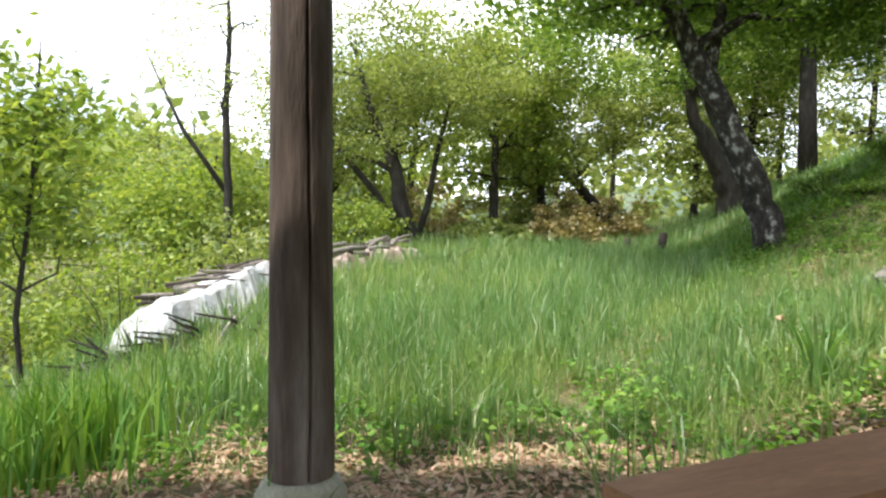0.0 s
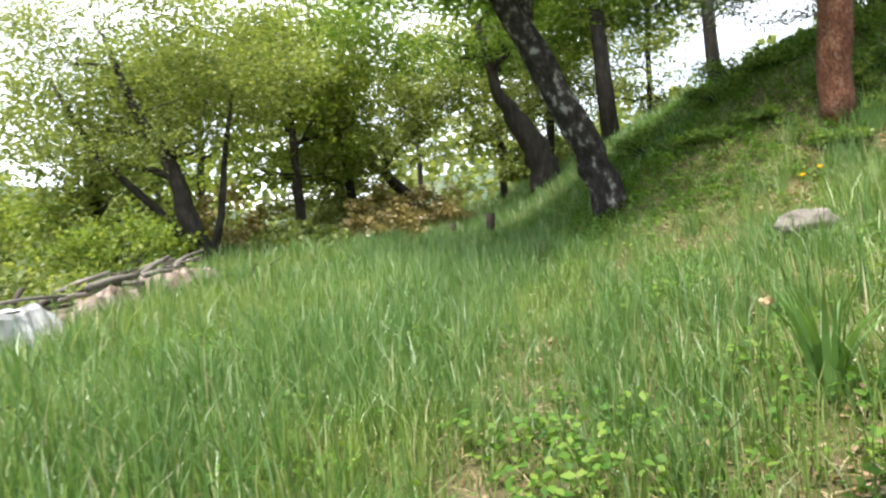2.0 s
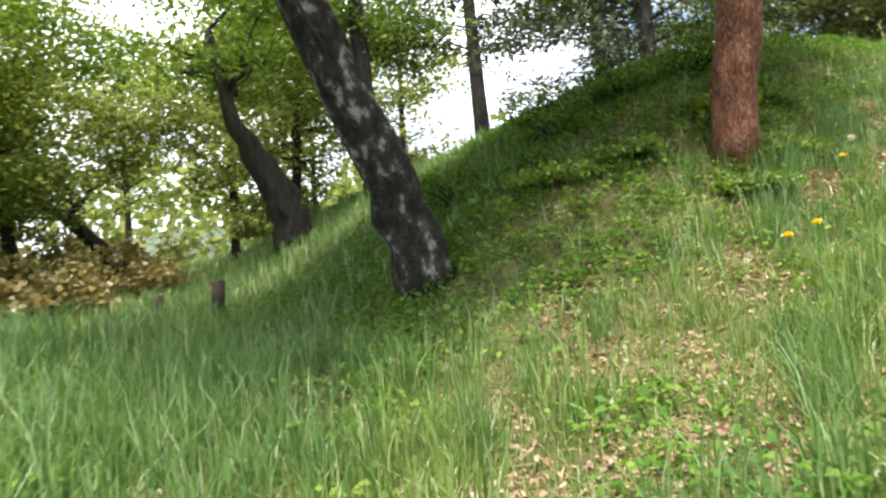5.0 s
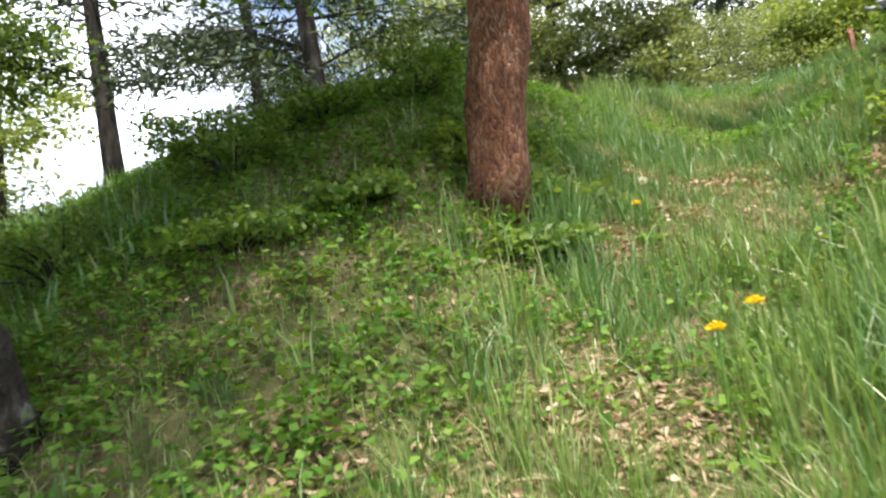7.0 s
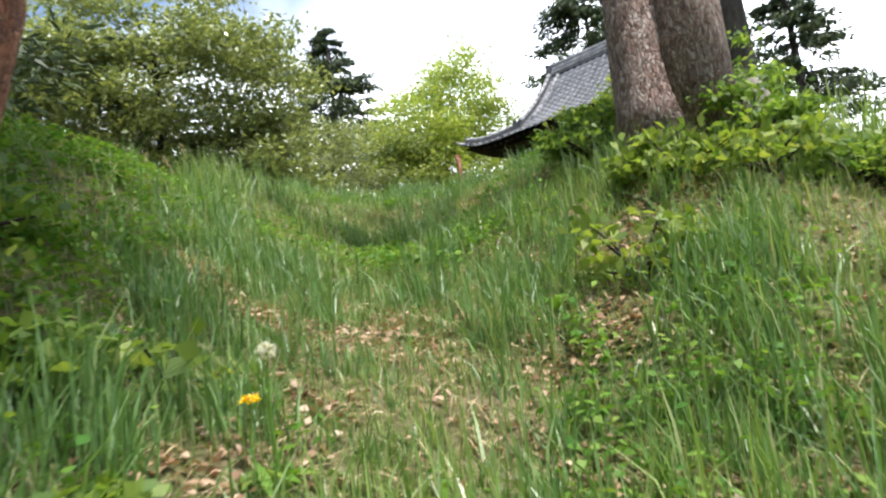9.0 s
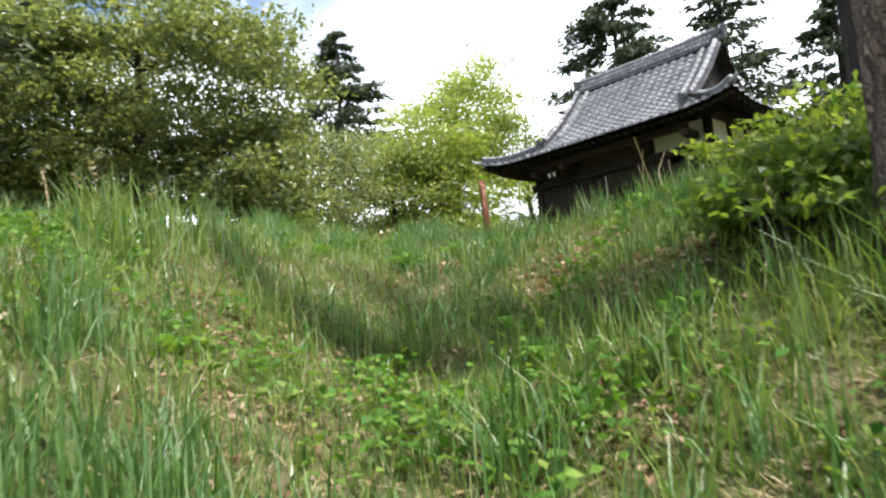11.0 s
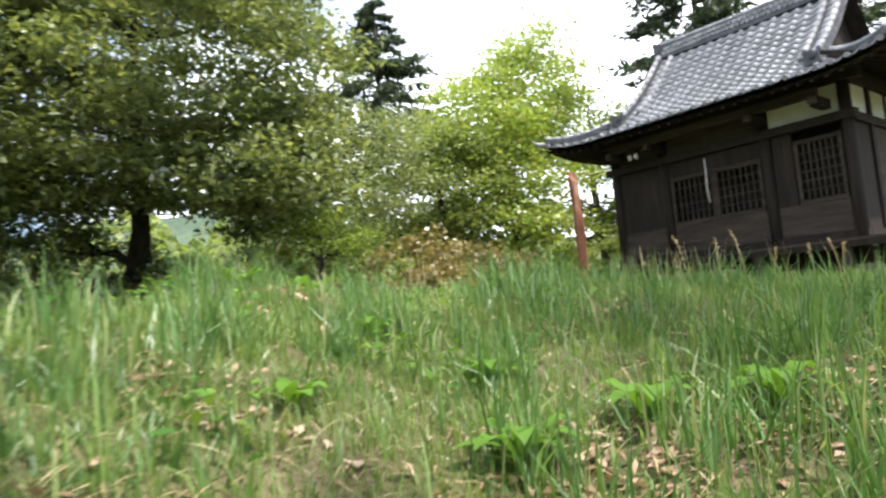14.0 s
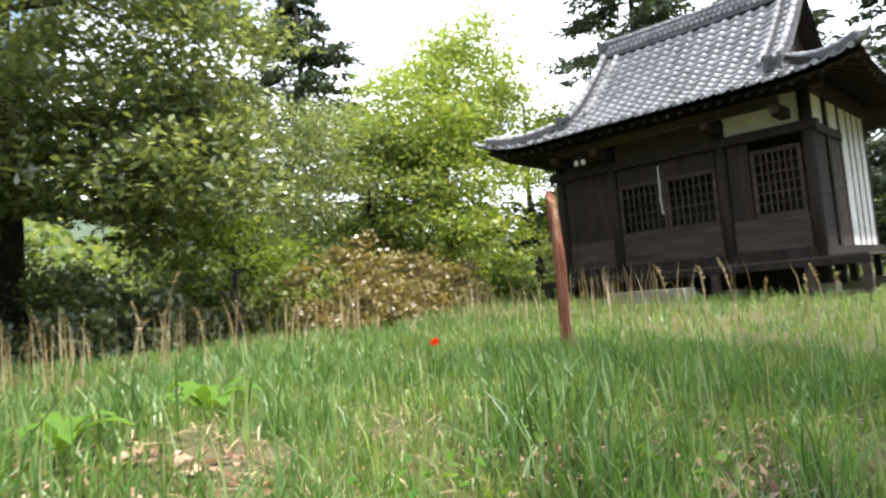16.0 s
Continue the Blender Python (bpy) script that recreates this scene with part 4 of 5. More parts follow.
part("withered_flower", leaf_mesh("withered_flower", np.array([-0.22, 0.03, 0.42]) + RNG.normal(0, 0.010, (14, 3)), 0.04, 0.02, M_DRY, np.random.default_rng(5), 0.2), None, iris, "withered pale yellow flower")

stake = thing("red_stake", "leaning split red-brown wooden stake standing in the meadow", "stake", (18.46, 4.31, gz(18.46, 4.31)))
sg = Geo()
sv = []
for i in range(12):
    s = i / 11
    for k in range(10):
        a = 2 * math.pi * k / 10
        r = 0.062 * (1 - 0.2 * s) * (1 + 0.18 * noise.noise(Vector((math.cos(a) * 1.3, math.sin(a) * 1.3, s * 4))))
        top = 0.07 * math.cos(a) if i == 11 else 0
        sv.append((r * math.cos(a) + 0.13 * s + 0.02 * math.sin(s * 7), r * math.sin(a) - 0.02 * s, -0.15 + (5.03 - gz(18.46, 4.31) + 0.15) * s + top))
sg.add(sv, [(i * 10 + k, i * 10 + (k + 1) % 10, (i + 1) * 10 + (k + 1) % 10, (i + 1) * 10 + k) for i in range(11) for k in range(10)] + [tuple(110 + k for k in range(10))])
part("shaft", sg, M_WOOD_RED, stake)

for bx, by, h, r in ((4.74, 14.48, 0.5, 0.10), (4.2, 15.3, 0.38, 0.08)):
    st = thing("tree_stump", "grey cut tree stump in the grass", "stump", (bx, by, gz(bx, by)))
    part("stump_wood", Geo().tube([(0, 0, -0.1), (0, 0, h * 0.4), (0.02, 0, h), (0.02, 0, h + 0.01)], [r * 1.3, r, r * 0.95, r * 0.5], 12, 0.3), M_WOOD_GREY, st, smooth=True)

# ---- trees, low meadow side ----
def at(x, y, sink=0.12):
    return (x, y, gz(x, y) - sink)


make_tree("cherry_tree", "old leaning cherry tree with lichen-patched dark bark", at(5.12, 10.32), [(0, 0, 0), (-0.28, 0.05, 1.0), (-0.74, 0.12, 2.1), (-1.25, 0.2, 3.2), (-1.75, 0.25, 4.4), (-2.0, 0.1, 5.6)], [0.27, 0.22, 0.20, 0.17, 0.12, 0.06],
          [((-1.2, 0.5, 4.9), (3.6, 3.2, 1.5), 80), ((1.2, 0.6, 4.5), (2.2, 2.4, 1.1), 30), ((-2.6, -0.6, 4.0), (2.0, 1.8, 0.7), 22), ((2.2, -0.8, 4.2), (2.4, 2.0, 1.2), 36)], M_LEAF_CHERRY, M_BARK_LICHEN, 11, 0.11, 0.07, 250, limb=0.05)
part("limb", Geo().tube([(-1.0, 0.15, 2.65), (-0.85, 0.2, 3.4), (-0.5, 0.3, 4.6), (-0.4, 0.4, 5.4)], [0.13, 0.1, 0.07, 0.03], 10, 0.2), M_BARK_LICHEN, bpy.data.objects["cherry_tree"], smooth=True)
part("broken_limb", Geo().tube([(-0.72, 0.1, 2.0), (-1.05, -0.2, 2.15), (-1.3, -0.35, 2.42)], [0.03, 0.02, 0.008], 7), M_WOOD_GREY, bpy.data.objects["cherry_tree"], "bare broken limb")
make_tree("cherry_tree", "dark thick-trunked cherry tree behind a leaning one", at(8.4, 19.4), [(0, 0, 0), (-0.1, 0, 1.0), (-0.65, 0, 2.0), (-1.2, 0, 3.0), (-1.5, 0, 4.8)], [0.48, 0.42, 0.3, 0.17, 0.08],
          [((-1.5, 0, 5.2), (4.2, 3.5, 1.8), 80), ((2, 1, 5.6), (3, 3, 1.6), 40)], M_LEAF_CHERRY, M_BARK, 12, 0.13, 0.085, 180, limb=0.05)
make_tree("wild_tree", "dark forked woodland tree with fresh spring leaves", at(-0.86, 17.96), [(0, 0, 0), (-0.25, 0, 1.2), (-0.5, 0.1, 2.4), (-1.1, 0.1, 3.8), (-1.5, 0, 5.4)], [0.26, 0.22, 0.17, 0.11, 0.05],
          [((-0.8, 0, 5.0), (3.2, 2.6, 1.8), 60), ((1.2, 0.4, 4.2), (2.2, 2.2, 1.3), 34), ((-1.5, -0.5, 3.0), (2.2, 1.6, 0.9), 20)], M_LEAF_FOREST, M_BARK, 13, 0.09, 0.055, 250, limb=0.05)
part("limb", Geo().tube([(-0.1, 0, 0.3), (-0.9, -0.1, 1.5), (-1.9, -0.2, 2.7), (-2.6, -0.2, 4.4)], [0.13, 0.1, 0.08, 0.04], 9, 0.2), M_BARK, bpy.data.objects["wild_tree"], smooth=True)
part("limb", Geo().tube([(0.1, 0, 0.1), (0.45, 0, 1.2), (0.7, 0.1, 2.6), (1.1, 0.1, 4.2)], [0.11, 0.09, 0.07, 0.03], 9, 0.2), M_BARK, bpy.data.objects["wild_tree"], smooth=True)
make_tree("wild_tree", "low leaning woodland tree with spreading limbs", at(7.08, 27.2), [(0, 0, 0), (-0.8, 0, 1.0), (-1.8, 0, 2.2), (-3.2, 0, 3.2), (-4.6, 0, 4.2)], [0.28, 0.24, 0.17, 0.12, 0.05],
          [((-2.6, 0, 4.4), (3.8, 3, 1.8), 70), ((0.5, 0, 4.8), (2.8, 2.5, 1.5), 40), ((-3.5, -1, 2.6), (2.4, 2, 0.8), 20)], M_LEAF_FOREST, M_BARK, 14, 0.14, 0.09, 160, limb=0.05)
SCATTER = [(1.6, 21.5, 7.5, 21), (3.6, 23.5, 8.5, 22), (-3.6, 20.5, 6.5, 23), (-6.8, 17.5, 4.6, 24), (10.5, 28, 9.0, 25), (4.5, 32, 10, 26), (-1.5, 28, 10, 27), (-8.5, 25, 6.5, 28), (13.5, 31, 10, 29), (-13, 20, 6.5, 30), (-12.5, 30, 7, 31), (9.5, 38, 12, 32), (-4, 38, 12, 33), (18, 36, 11, 34), (17.0, 27, 9, 37), (10.5, 23.5, 8, 38)]
for x, y, h, sd in SCATTER:
    r = np.random.default_rng(sd)
    lx, ly = r.normal(0, 0.5), r.normal(0, 0.3)
    far = y > 24
    make_tree("wild_tree", "slender woodland tree with light spring foliage", at(x, y), [(0, 0, 0), (lx * 0.3, ly * 0.3, h * 0.22), (lx * 0.6, ly, h * 0.45), (lx, ly, h * 0.7), (lx * 1.3, ly, h * 0.95)], [0.17, 0.14, 0.11, 0.07, 0.03],
              [((lx, ly, h * 0.68), (2.6, 2.6, h * 0.27), 62), ((lx * 0.5, ly, h * 0.33), (2.2, 2.0, h * 0.13), 22)], M_LEAF_FOREST if sd % 3 else M_LEAF_YG, M_BARK, sd, 0.21 if far else 0.145, 0.13 if far else 0.09, 62 if far else 125, (0.5, 0.5, 0.2), limb=0.035, group="woodland trees")
make_tree("thin_tree", "tall thin tree with sparse pale new leaves", at(-4.6, 14.2), [(0, 0, 0), (0.05, 0, 2.2), (0.0, 0, 4.2), (0.1, 0, 6.0), (0.0, 0, 8.2)], [0.11, 0.09, 0.075, 0.05, 0.02],
          [((-0.3, 0, 6.0), (1.5, 1.3, 2.0), 46)], M_LEAF_PALE, M_BARK, 41, 0.08, 0.045, 60, (0.3, 0.3, 0.2))
part("limb", Geo().tube([(0, 0, 2.6), (-0.9, 0, 3.9), (-1.7, 0, 5.6)], [0.06, 0.045, 0.012], 8), M_BARK, bpy.data.objects["thin_tree"], smooth=True)
make_tree("sapling", "slim roadside sapling with light green leaves", at(-3.75, 6.0), [(0, 0, 0), (-0.08, 0, 1.0), (0.05, 0, 2.0), (0.12, 0, 2.9), (0.15, 0, 3.5)], [0.028, 0.024, 0.02, 0.014, 0.006],
          [((0.1, 0, 2.7), (0.5, 0.5, 0.8), 34), ((-0.5, 0.2, 1.8), (0.8, 0.6, 0.6), 26)], M_LEAF_YG, M_BARK, 42, 0.12, 0.055, 40, (0.18, 0.18, 0.12), limb=0.01)
for i, (x, y, rx, rz, mt) in enumerate([(-4.6, 9.6, 1.5, 1.5, 1), (-3.2, 11.2, 1.4, 1.5, 0), (-5.6, 12.5, 1.9, 2.3, 1), (-3.6, 13.4, 1.6, 1.7, 0), (-2.2, 14.8, 1.4, 1.5, 1), (-7.2, 10.2, 1.9, 2.4, 0), (-6.6, 8.2, 1.6, 1.9, 0), (-8.5, 14.5, 2.3, 3.4, 1), (-9.3, 11.5, 2.2, 3.0, 0), (-5.2, 16.4, 2.0, 2.6, 0), (-2.4, 17.2, 1.4, 1.6, 1), (1.4, 17.8, 1.2, 1.0, 0), (3.2, 18.8, 1.4, 1.1, 2), (5.0, 21.0, 1.6, 1.3, 2), (2.4, 25.0, 2.2, 1.8, 0), (-0.6, 23.5, 2.2, 2.0, 2), (7.4, 31.5, 2.6, 2.2, 2), (-6.0, 21.5, 2.6, 2.8, 1), (11.0, 24.5, 2.2, 1.6, 0), (4.0, 28, 2.4, 2.2, 2), (-11, 16, 2.6, 3.6, 0), (-5.2, 6.6, 1.1, 1.1, 1)]):
    shrub(["leafy green woodland shrub", "bushy yellow-green shrub in fresh leaf", "thin bronze-tinged shrub at the wood's edge"][mt] + " growing in a thicket", at(x, y), (rx, rx, rz), 34, [M_LEAF_FOREST, M_LEAF_YG, M_LEAF_BROWN][mt], 60 + i, 0.10 if y < 16 else 0.14, 0.065 if y < 16 else 0.105, 70, group="woodland shrubs")

# ---- trees on the bank and the plateau ----
make_tree("red_pine", "straight red-barked pine trunk on the grassy bank", at(7.42, 8.72), [(0, 0, 0), (-0.11, -0.33, 1.5), (-0.26, -0.74, 3.5), (-0.35, -1.2, 6.0), (-0.2, -1.5, 9.5)], [0.20, 0.19, 0.18, 0.16, 0.08],
          [((-1.0, 0.2, 8.6), (2.6, 2.4, 1.2), 56)], M_NEEDLE, M_BARK_RED, 51, 0.16, 0.05, 260, (0.45, 0.45, 0.2), limb=0.05, wob=0.12)
make_tree("twin_pine", "huge twin-stemmed pine with plated pinkish bark", at(9.62, 5.02), [(0.08, 0.1, 0), (0.11, 0.16, 1.2), (0.14, 0.2, 3.0), (0.2, 0.4, 6.5), (0.2, 0.4, 11)], [0.27, 0.19, 0.17, 0.15, 0.08],
          [((0.9, -3.8, 9.8), (2.6, 1.8, 1.2), 30)], M_NEEDLE, M_BARK_PINE, 52, 0.16, 0.05, 240, (0.45, 0.45, 0.2), limb=0.05, wob=0.14)
part("second_trunk", Geo().tube([(-0.08, -0.1, 0), (-0.10, -0.15, 1.2), (-0.14, -0.22, 3.0), (-0.1, -0.6, 6.5), (0.0, -0.9, 10)], [0.27, 0.19, 0.175, 0.15, 0.08], 14, 0.14), M_BARK_PINE, bpy.data.objects["twin_pine"], smooth=True)
conifer("cedar_tree", "tall dark cedar with drooping sprays on the hilltop", at(15.4, 14.5), 12, 4.6, 53, low=0.2, per=280, tiers=20, thick=0.24)
conifer("cedar_tree", "tall dark cedar with drooping sprays on the hilltop", at(14.1, 19.0), 13, 3.0, 54, low=0.26, per=130, thick=0.24)
conifer("cedar_tree", "dark cedar trunk at the hill's edge", at(10.0, 18.4), 12, 2.6, 55, low=0.45, per=110, thick=0.27)
conifer("cedar_tree", "dark cedar at the hill's edge", at(19.0, 18.5), 12, 3.2, 56, low=0.15, per=150, thick=0.22)
conifer("fir_tree", "tall dark fir standing above the other trees", at(42.5, 4.8, 0.3), 15.4, 6.2, 57, low=0.25, per=210, tiers=26, thick=0.3, arms=6, needle=(0.32, 0.10))
conifer("cedar_tree", "dark cedar behind the hall", at(35.0, -7.4, 0.3), 14.6, 6.8, 58, low=0.2, per=220, tiers=24, thick=0.3, arms=6, needle=(0.32, 0.10))
conifer("cedar_tree", "dark cedar behind the hall", at(33.0, -11.5, 0.3), 15.5, 4.8, 59, low=0.1, per=110, tiers=24, thick=0.3, arms=7, needle=(0.32, 0.11))
conifer("cedar_tree", "dark cedar beside the hall", at(28.5, -13.0, 0.3), 11.0, 4.4, 60, low=0.08, per=110, tiers=20, thick=0.3, arms=7, needle=(0.32, 0.11))
conifer("hemlock_tree", "conifer whose light green sprays hang over the meadow", at(13.9, 1.1), 12, 4.6, 61, low=0.42, per=200, tiers=14, thick=0.25, leaf=M_LEAF_EVER, arms=7)
make_tree("evergreen_oak", "broad dark evergreen tree with glossy layered leaves", at(27.0, 11.6), [(0, 0, 0), (-0.1, 0, 1.2), (-0.5, -0.2, 2.6), (-1.0, -0.4, 4.5), (-1.0, -0.4, 7.0)], [0.3, 0.26, 0.2, 0.14, 0.06],
          [((-1.2, -0.6, 5.4), (4.6, 4.4, 2.9), 190), ((-2.2, -2.8, 3.2), (2.2, 2.2, 1.6), 60), ((-1, 2.5, 4.6), (4.0, 3.2, 3.4), 110)], M_LEAF_EVER, M_BARK, 71, 0.17, 0.082, 215, (0.42, 0.42, 0.11), limb=0.06, upright=0.66)
make_tree("evergreen_oak", "dark evergreen tree with several thin trunks", at(28.8, 15.6), [(0, 0, 0), (0.1, 0, 1.6), (0.3, 0, 3.4), (0.4, 0, 5.2), (0.4, 0, 8.0)], [0.26, 0.22, 0.17, 0.12, 0.05],
          [((-0.5, 0, 6.2), (4.5, 4.5, 3.6), 84)], M_LEAF_EVER, M_BARK, 72, 0.17, 0.085, 140, (0.5, 0.5, 0.12), limb=0.05, upright=0.62)
make_tree("evergreen_oak", "dark evergreen tree beside the broad one", at(24.6, 17.8), [(0, 0, 0), (0.1, 0, 1.6), (0.3, 0, 3.4), (0.4, 0, 5.2), (0.4, 0, 7.0)], [0.26, 0.22, 0.17, 0.12, 0.05],
          [((-0.3, 0, 5.0), (4.0, 4.0, 3.6), 64)], M_LEAF_EVER, M_BARK, 73, 0.17, 0.085, 140, (0.5, 0.5, 0.12), limb=0.05)
make_tree("maple_tree", "young yellow-green maple beside the evergreen trees", at(25.5, 7.5), [(0, 0, 0), (0, 0, 0.7), (0.1, 0, 1.3), (0.1, 0, 1.9)], [0.06, 0.05, 0.035, 0.015],
          [((0, 0, 1.6), (1.1, 1.1, 0.8), 30)], M_LEAF_YG, M_BARK, 74, 0.08, 0.05, 130, (0.25, 0.25, 0.08))
make_tree("evergreen_oak", "half-lit evergreen tree behind the maple", at(30.2, 7.4), [(0, 0, 0), (0, 0, 1.5), (0.2, 0, 3.2), (0.2, 0, 5.2)], [0.2, 0.17, 0.12, 0.05],
          [((0, -0.4, 3.8), (3.0, 2.8, 2.4), 90)], M_LEAF_EVER, M_BARK, 75, 0.13, 0.06, 170, limb=0.05)
make_tree("spring_tree", "tall tree in pale yellow-green spring leaf", at(34.2, 0.7), [(0, 0, 0), (0.2, 0.1, 1.8), (-0.2, 0.4, 3.6), (0.4, -0.3, 6.0), (0.1, -0.1, 8.4)], [0.2, 0.16, 0.11, 0.06, 0.025],
          [((0.3, -1.0, 7.6), (1.9, 1.9, 2.5), 62), ((-0.4, 1.1, 6.3), (2.2, 2.0, 2.0), 56), ((0.2, -0.6, 4.2), (2.6, 2.8, 1.7), 56), ((0, 0.6, 2.4), (3.0, 2.8, 1.4), 40)], M_LEAF_PALE, M_BARK, 76, 0.17, 0.10, 150, (0.45, 0.45, 0.25), limb=0.03)
make_tree("spring_tree", "green tree in fresh leaf beside the hall", at(33.0, 3.6), [(0, 0, 0), (0, 0, 1.8), (0.2, 0.1, 3.4), (0.1, 0, 5.6)], [0.16, 0.13, 0.1, 0.04],
          [((0, 0, 4.0), (2.4, 2.4, 2.4), 70)], M_LEAF_FOREST, M_BARK, 77, 0.16, 0.095, 160, (0.4, 0.4, 0.2), limb=0.03)
make_tree("spring_tree", "green tree in fresh leaf behind the hall", at(36.0, -3.0), [(0, 0, 0), (0, 0, 2.4), (0.2, 0.1, 4.4), (0.1, 0, 7.6)], [0.18, 0.15, 0.1, 0.04],
          [((0, 0, 5.4), (2.8, 2.8, 3.0), 70)], M_LEAF_YG, M_BARK, 78, 0.13, 0.075, 130, (0.4, 0.4, 0.2), limb=0.03)
for i, (x, y, rx, rz, mt) in enumerate([(26.2, 5.3, 1.5, 1.7, 2), (28.4, 4.6, 1.6, 1.9, 2), (29.6, 3.0, 1.6, 1.8, 2), (31.2, 5.4, 2.0, 2.4, 0), (27.6, 6.6, 1.5, 1.5, 0), (31.0, 0.9, 1.5, 1.6, 1), (24.9, 9.4, 1.3, 1.2, 3), (26.6, 10.6, 1.6, 1.6, 3), (26.0, 13.2, 1.8, 1.8, 3), (28.5, 9.0, 1.8, 2.0, 3), (31.5, 13.0, 2.4, 2.6, 3), (38, 6.5, 3.0, 4.0, 0), (37, 11, 3.4, 4.6, 0), (33.5, 9.5, 2.6, 3.4, 0), (40, -3, 3.4, 5.0, 1), (37.5, 1.5, 3.2, 4.2, 0), (35.5, 4.6, 2.6, 3.6, 0), (33.5, -2.0, 1.8, 2.4, 0), (36, 15.5, 3.4, 4.5, 0), (30, 20, 3.2, 4.0, 0), (24, 22, 3, 3.6, 0), (29.4, 11.6, 2.2, 2.6, 3), (28.0, 14.2, 2.2, 2.5, 3), (30.6, 16.6, 2.6, 3.0, 3), (26.6, 16.2, 2.0, 2.2, 3), (27.4, 8.2, 1.5, 1.5, 3)]):
    shrub(["green undergrowth shrub", "light green shrub in fresh leaf", "bronze-tinged leafy shrub", "dark evergreen undergrowth shrub"][mt] + " at the meadow's far edge", at(x, y), (rx, rx, rz), 40, [M_LEAF_FOREST, M_LEAF_YG, M_LEAF_BROWN, M_LEAF_EVER][mt], 120 + i, 0.14, 0.09, 72, group="meadow edge shrubs")
# distant belt of woods behind everything
r0_ = np.random.default_rng(300)
n_ = 26000
wa = r0_.uniform(0, 2 * np.pi, n_)
wr = r0_.uniform(44, 64, n_)
wtop = 5.5 + 2.2 * np.sin(wa * 9) + 1.6 * np.sin(wa * 23 + 1) + 1.0 * np.sin(wa * 57)
wtop = wtop + 4.5 * np.exp(-((wa - 1.8) / 0.5) ** 2)
wx_, wy_ = 10 + wr * np.cos(wa), 8 + wr * np.sin(wa)
wz_ = np.maximum(ground_z(wx_, wy_), -2) + wtop * r0_.uniform(0, 1, n_) ** 0.8
tagged(new("far_woods", leaf_mesh("far_woods", np.stack([wx_, wy_, wz_], 1), 0.95, 0.68, M_LEAF_FOREST, r0_, 0.3)), "distant belt of green woodland", "woods", kind="stuff")
# low bushes on the bank
for i, (x, y, r, rz, mt) in enumerate([(8.8, 9.7, 0.6, 0.5, 0), (8.0, 10.2, 0.5, 0.4, 0), (9.9, 10.2, 0.7, 0.7, 0), (6.3, 9.9, 0.45, 0.2, 0), (5.5, 10.9, 0.4, 0.3, 0), (9.25, 4.75, 0.4, 0.32, 0), (10.2, 5.4, 0.4, 0.32, 0), (10.4, 4.2, 0.6, 0.55, 0), (11.0, 4.7, 0.5, 0.4, 1), (8.5, 4.7, 0.4, 0.25, 0), (6.9, 9.4, 0.35, 0.18, 0), (7.3, 10.6, 0.6, 0.45, 0), (6.6, 11.6, 0.7, 0.5, 0), (8.6, 11.8, 0.8, 0.6, 0), (7.15, 8.35, 0.28, 0.16, 0)]):
    shrub(["dark green low bush on the bank", "small bright green bush on the bank"][mt], at(x, y, 0.02), (r, r, rz), 26, [M_LEAF_CHERRY, M_LEAF_YG][mt], 160 + i, 0.055, 0.032, 60, group="bank bushes", name="bush")

for i, (x, y, r, rz, mt) in enumerate([(9.2, 5.35, 0.42, 0.34, 0), (8.85, 5.0, 0.4, 0.3, 0), (7.0, 8.5, 0.2, 0.14, 1), (7.75, 8.45, 0.24, 0.18, 1), (7.9, 8.95, 0.45, 0.35, 0), (8.5, 9.0, 0.4, 0.35, 1)]):
    shrub(["bush with broad fresh yellow-green leaves on the bank", "low plant with broad green leaves at the bank's foot"][mt], at(x, y, 0.02), (r, r, rz), 22, [M_LEAF_YG, M_LEAF_CHERRY][mt], 430 + i, 0.075, 0.042, 26, group="broad-leaved bushes", name="bush")
st = thing("tree_stump", "grey cut stump beside the twin-stemmed pine", "stump", (9.42, 4.62, gz(9.42, 4.62)))
part("stump_wood", Geo().tube([(0, 0, -0.1), (0, 0, 0.1), (0.02, 0, 0.24), (0.02, 0, 0.25)], [0.17, 0.14, 0.13, 0.07], 14, 0.3), M_STONE, st, smooth=True)

# ---- grass, litter and herbs ----
WALK = np.array([(0, 1.0), (0.3, 2.4), (0.5, 3.1), (1.9, 6.3), (2.3, 6.75), (3.3, 7.5), (4.4, 7.8), (5.5, 7.67), (6.7, 7.44), (9, 7.24), (11.6, 6.87), (13.5, 7.0)])


def track_distance(x, y):
    best = np.full(x.shape, 99.0)
    for a, b in zip(WALK, WALK[1:]):
        ab = b - a
        t = np.clip(((x - a[0]) * ab[0] + (y - a[1]) * ab[1]) / (ab @ ab), 0, 1)
        best = np.minimum(best, np.hypot(x - a[0] - t * ab[0], y - a[1] - t * ab[1]))
    return best


def patch(x, y, k=0.0, f=1.0):
    """Smooth irregular pattern between about 0 and 1."""
    x, y = x * f, y * f
    v = np.sin(x * 1.9 + 2.1 * np.sin(y * 0.8 + k)) + np.sin(y * 2.3 + 1.7 * np.sin(x * 1.1 + k * 2)) + 0.7 * np.sin(x * 4.1 - y * 3.3 + k) + 0.5 * np.sin(x * 7.3 + y * 6.1 + k * 3)
    return 0.5 + v / 6.4


def scatter(n, x0, x1, y0, y1, rng, chance):
    x, y = rng.uniform(x0, x1, n), rng.uniform(y0, y1, n)
    keep = rng.uniform(0, 1, n) < chance(x, y)
    return x[keep], y[keep]


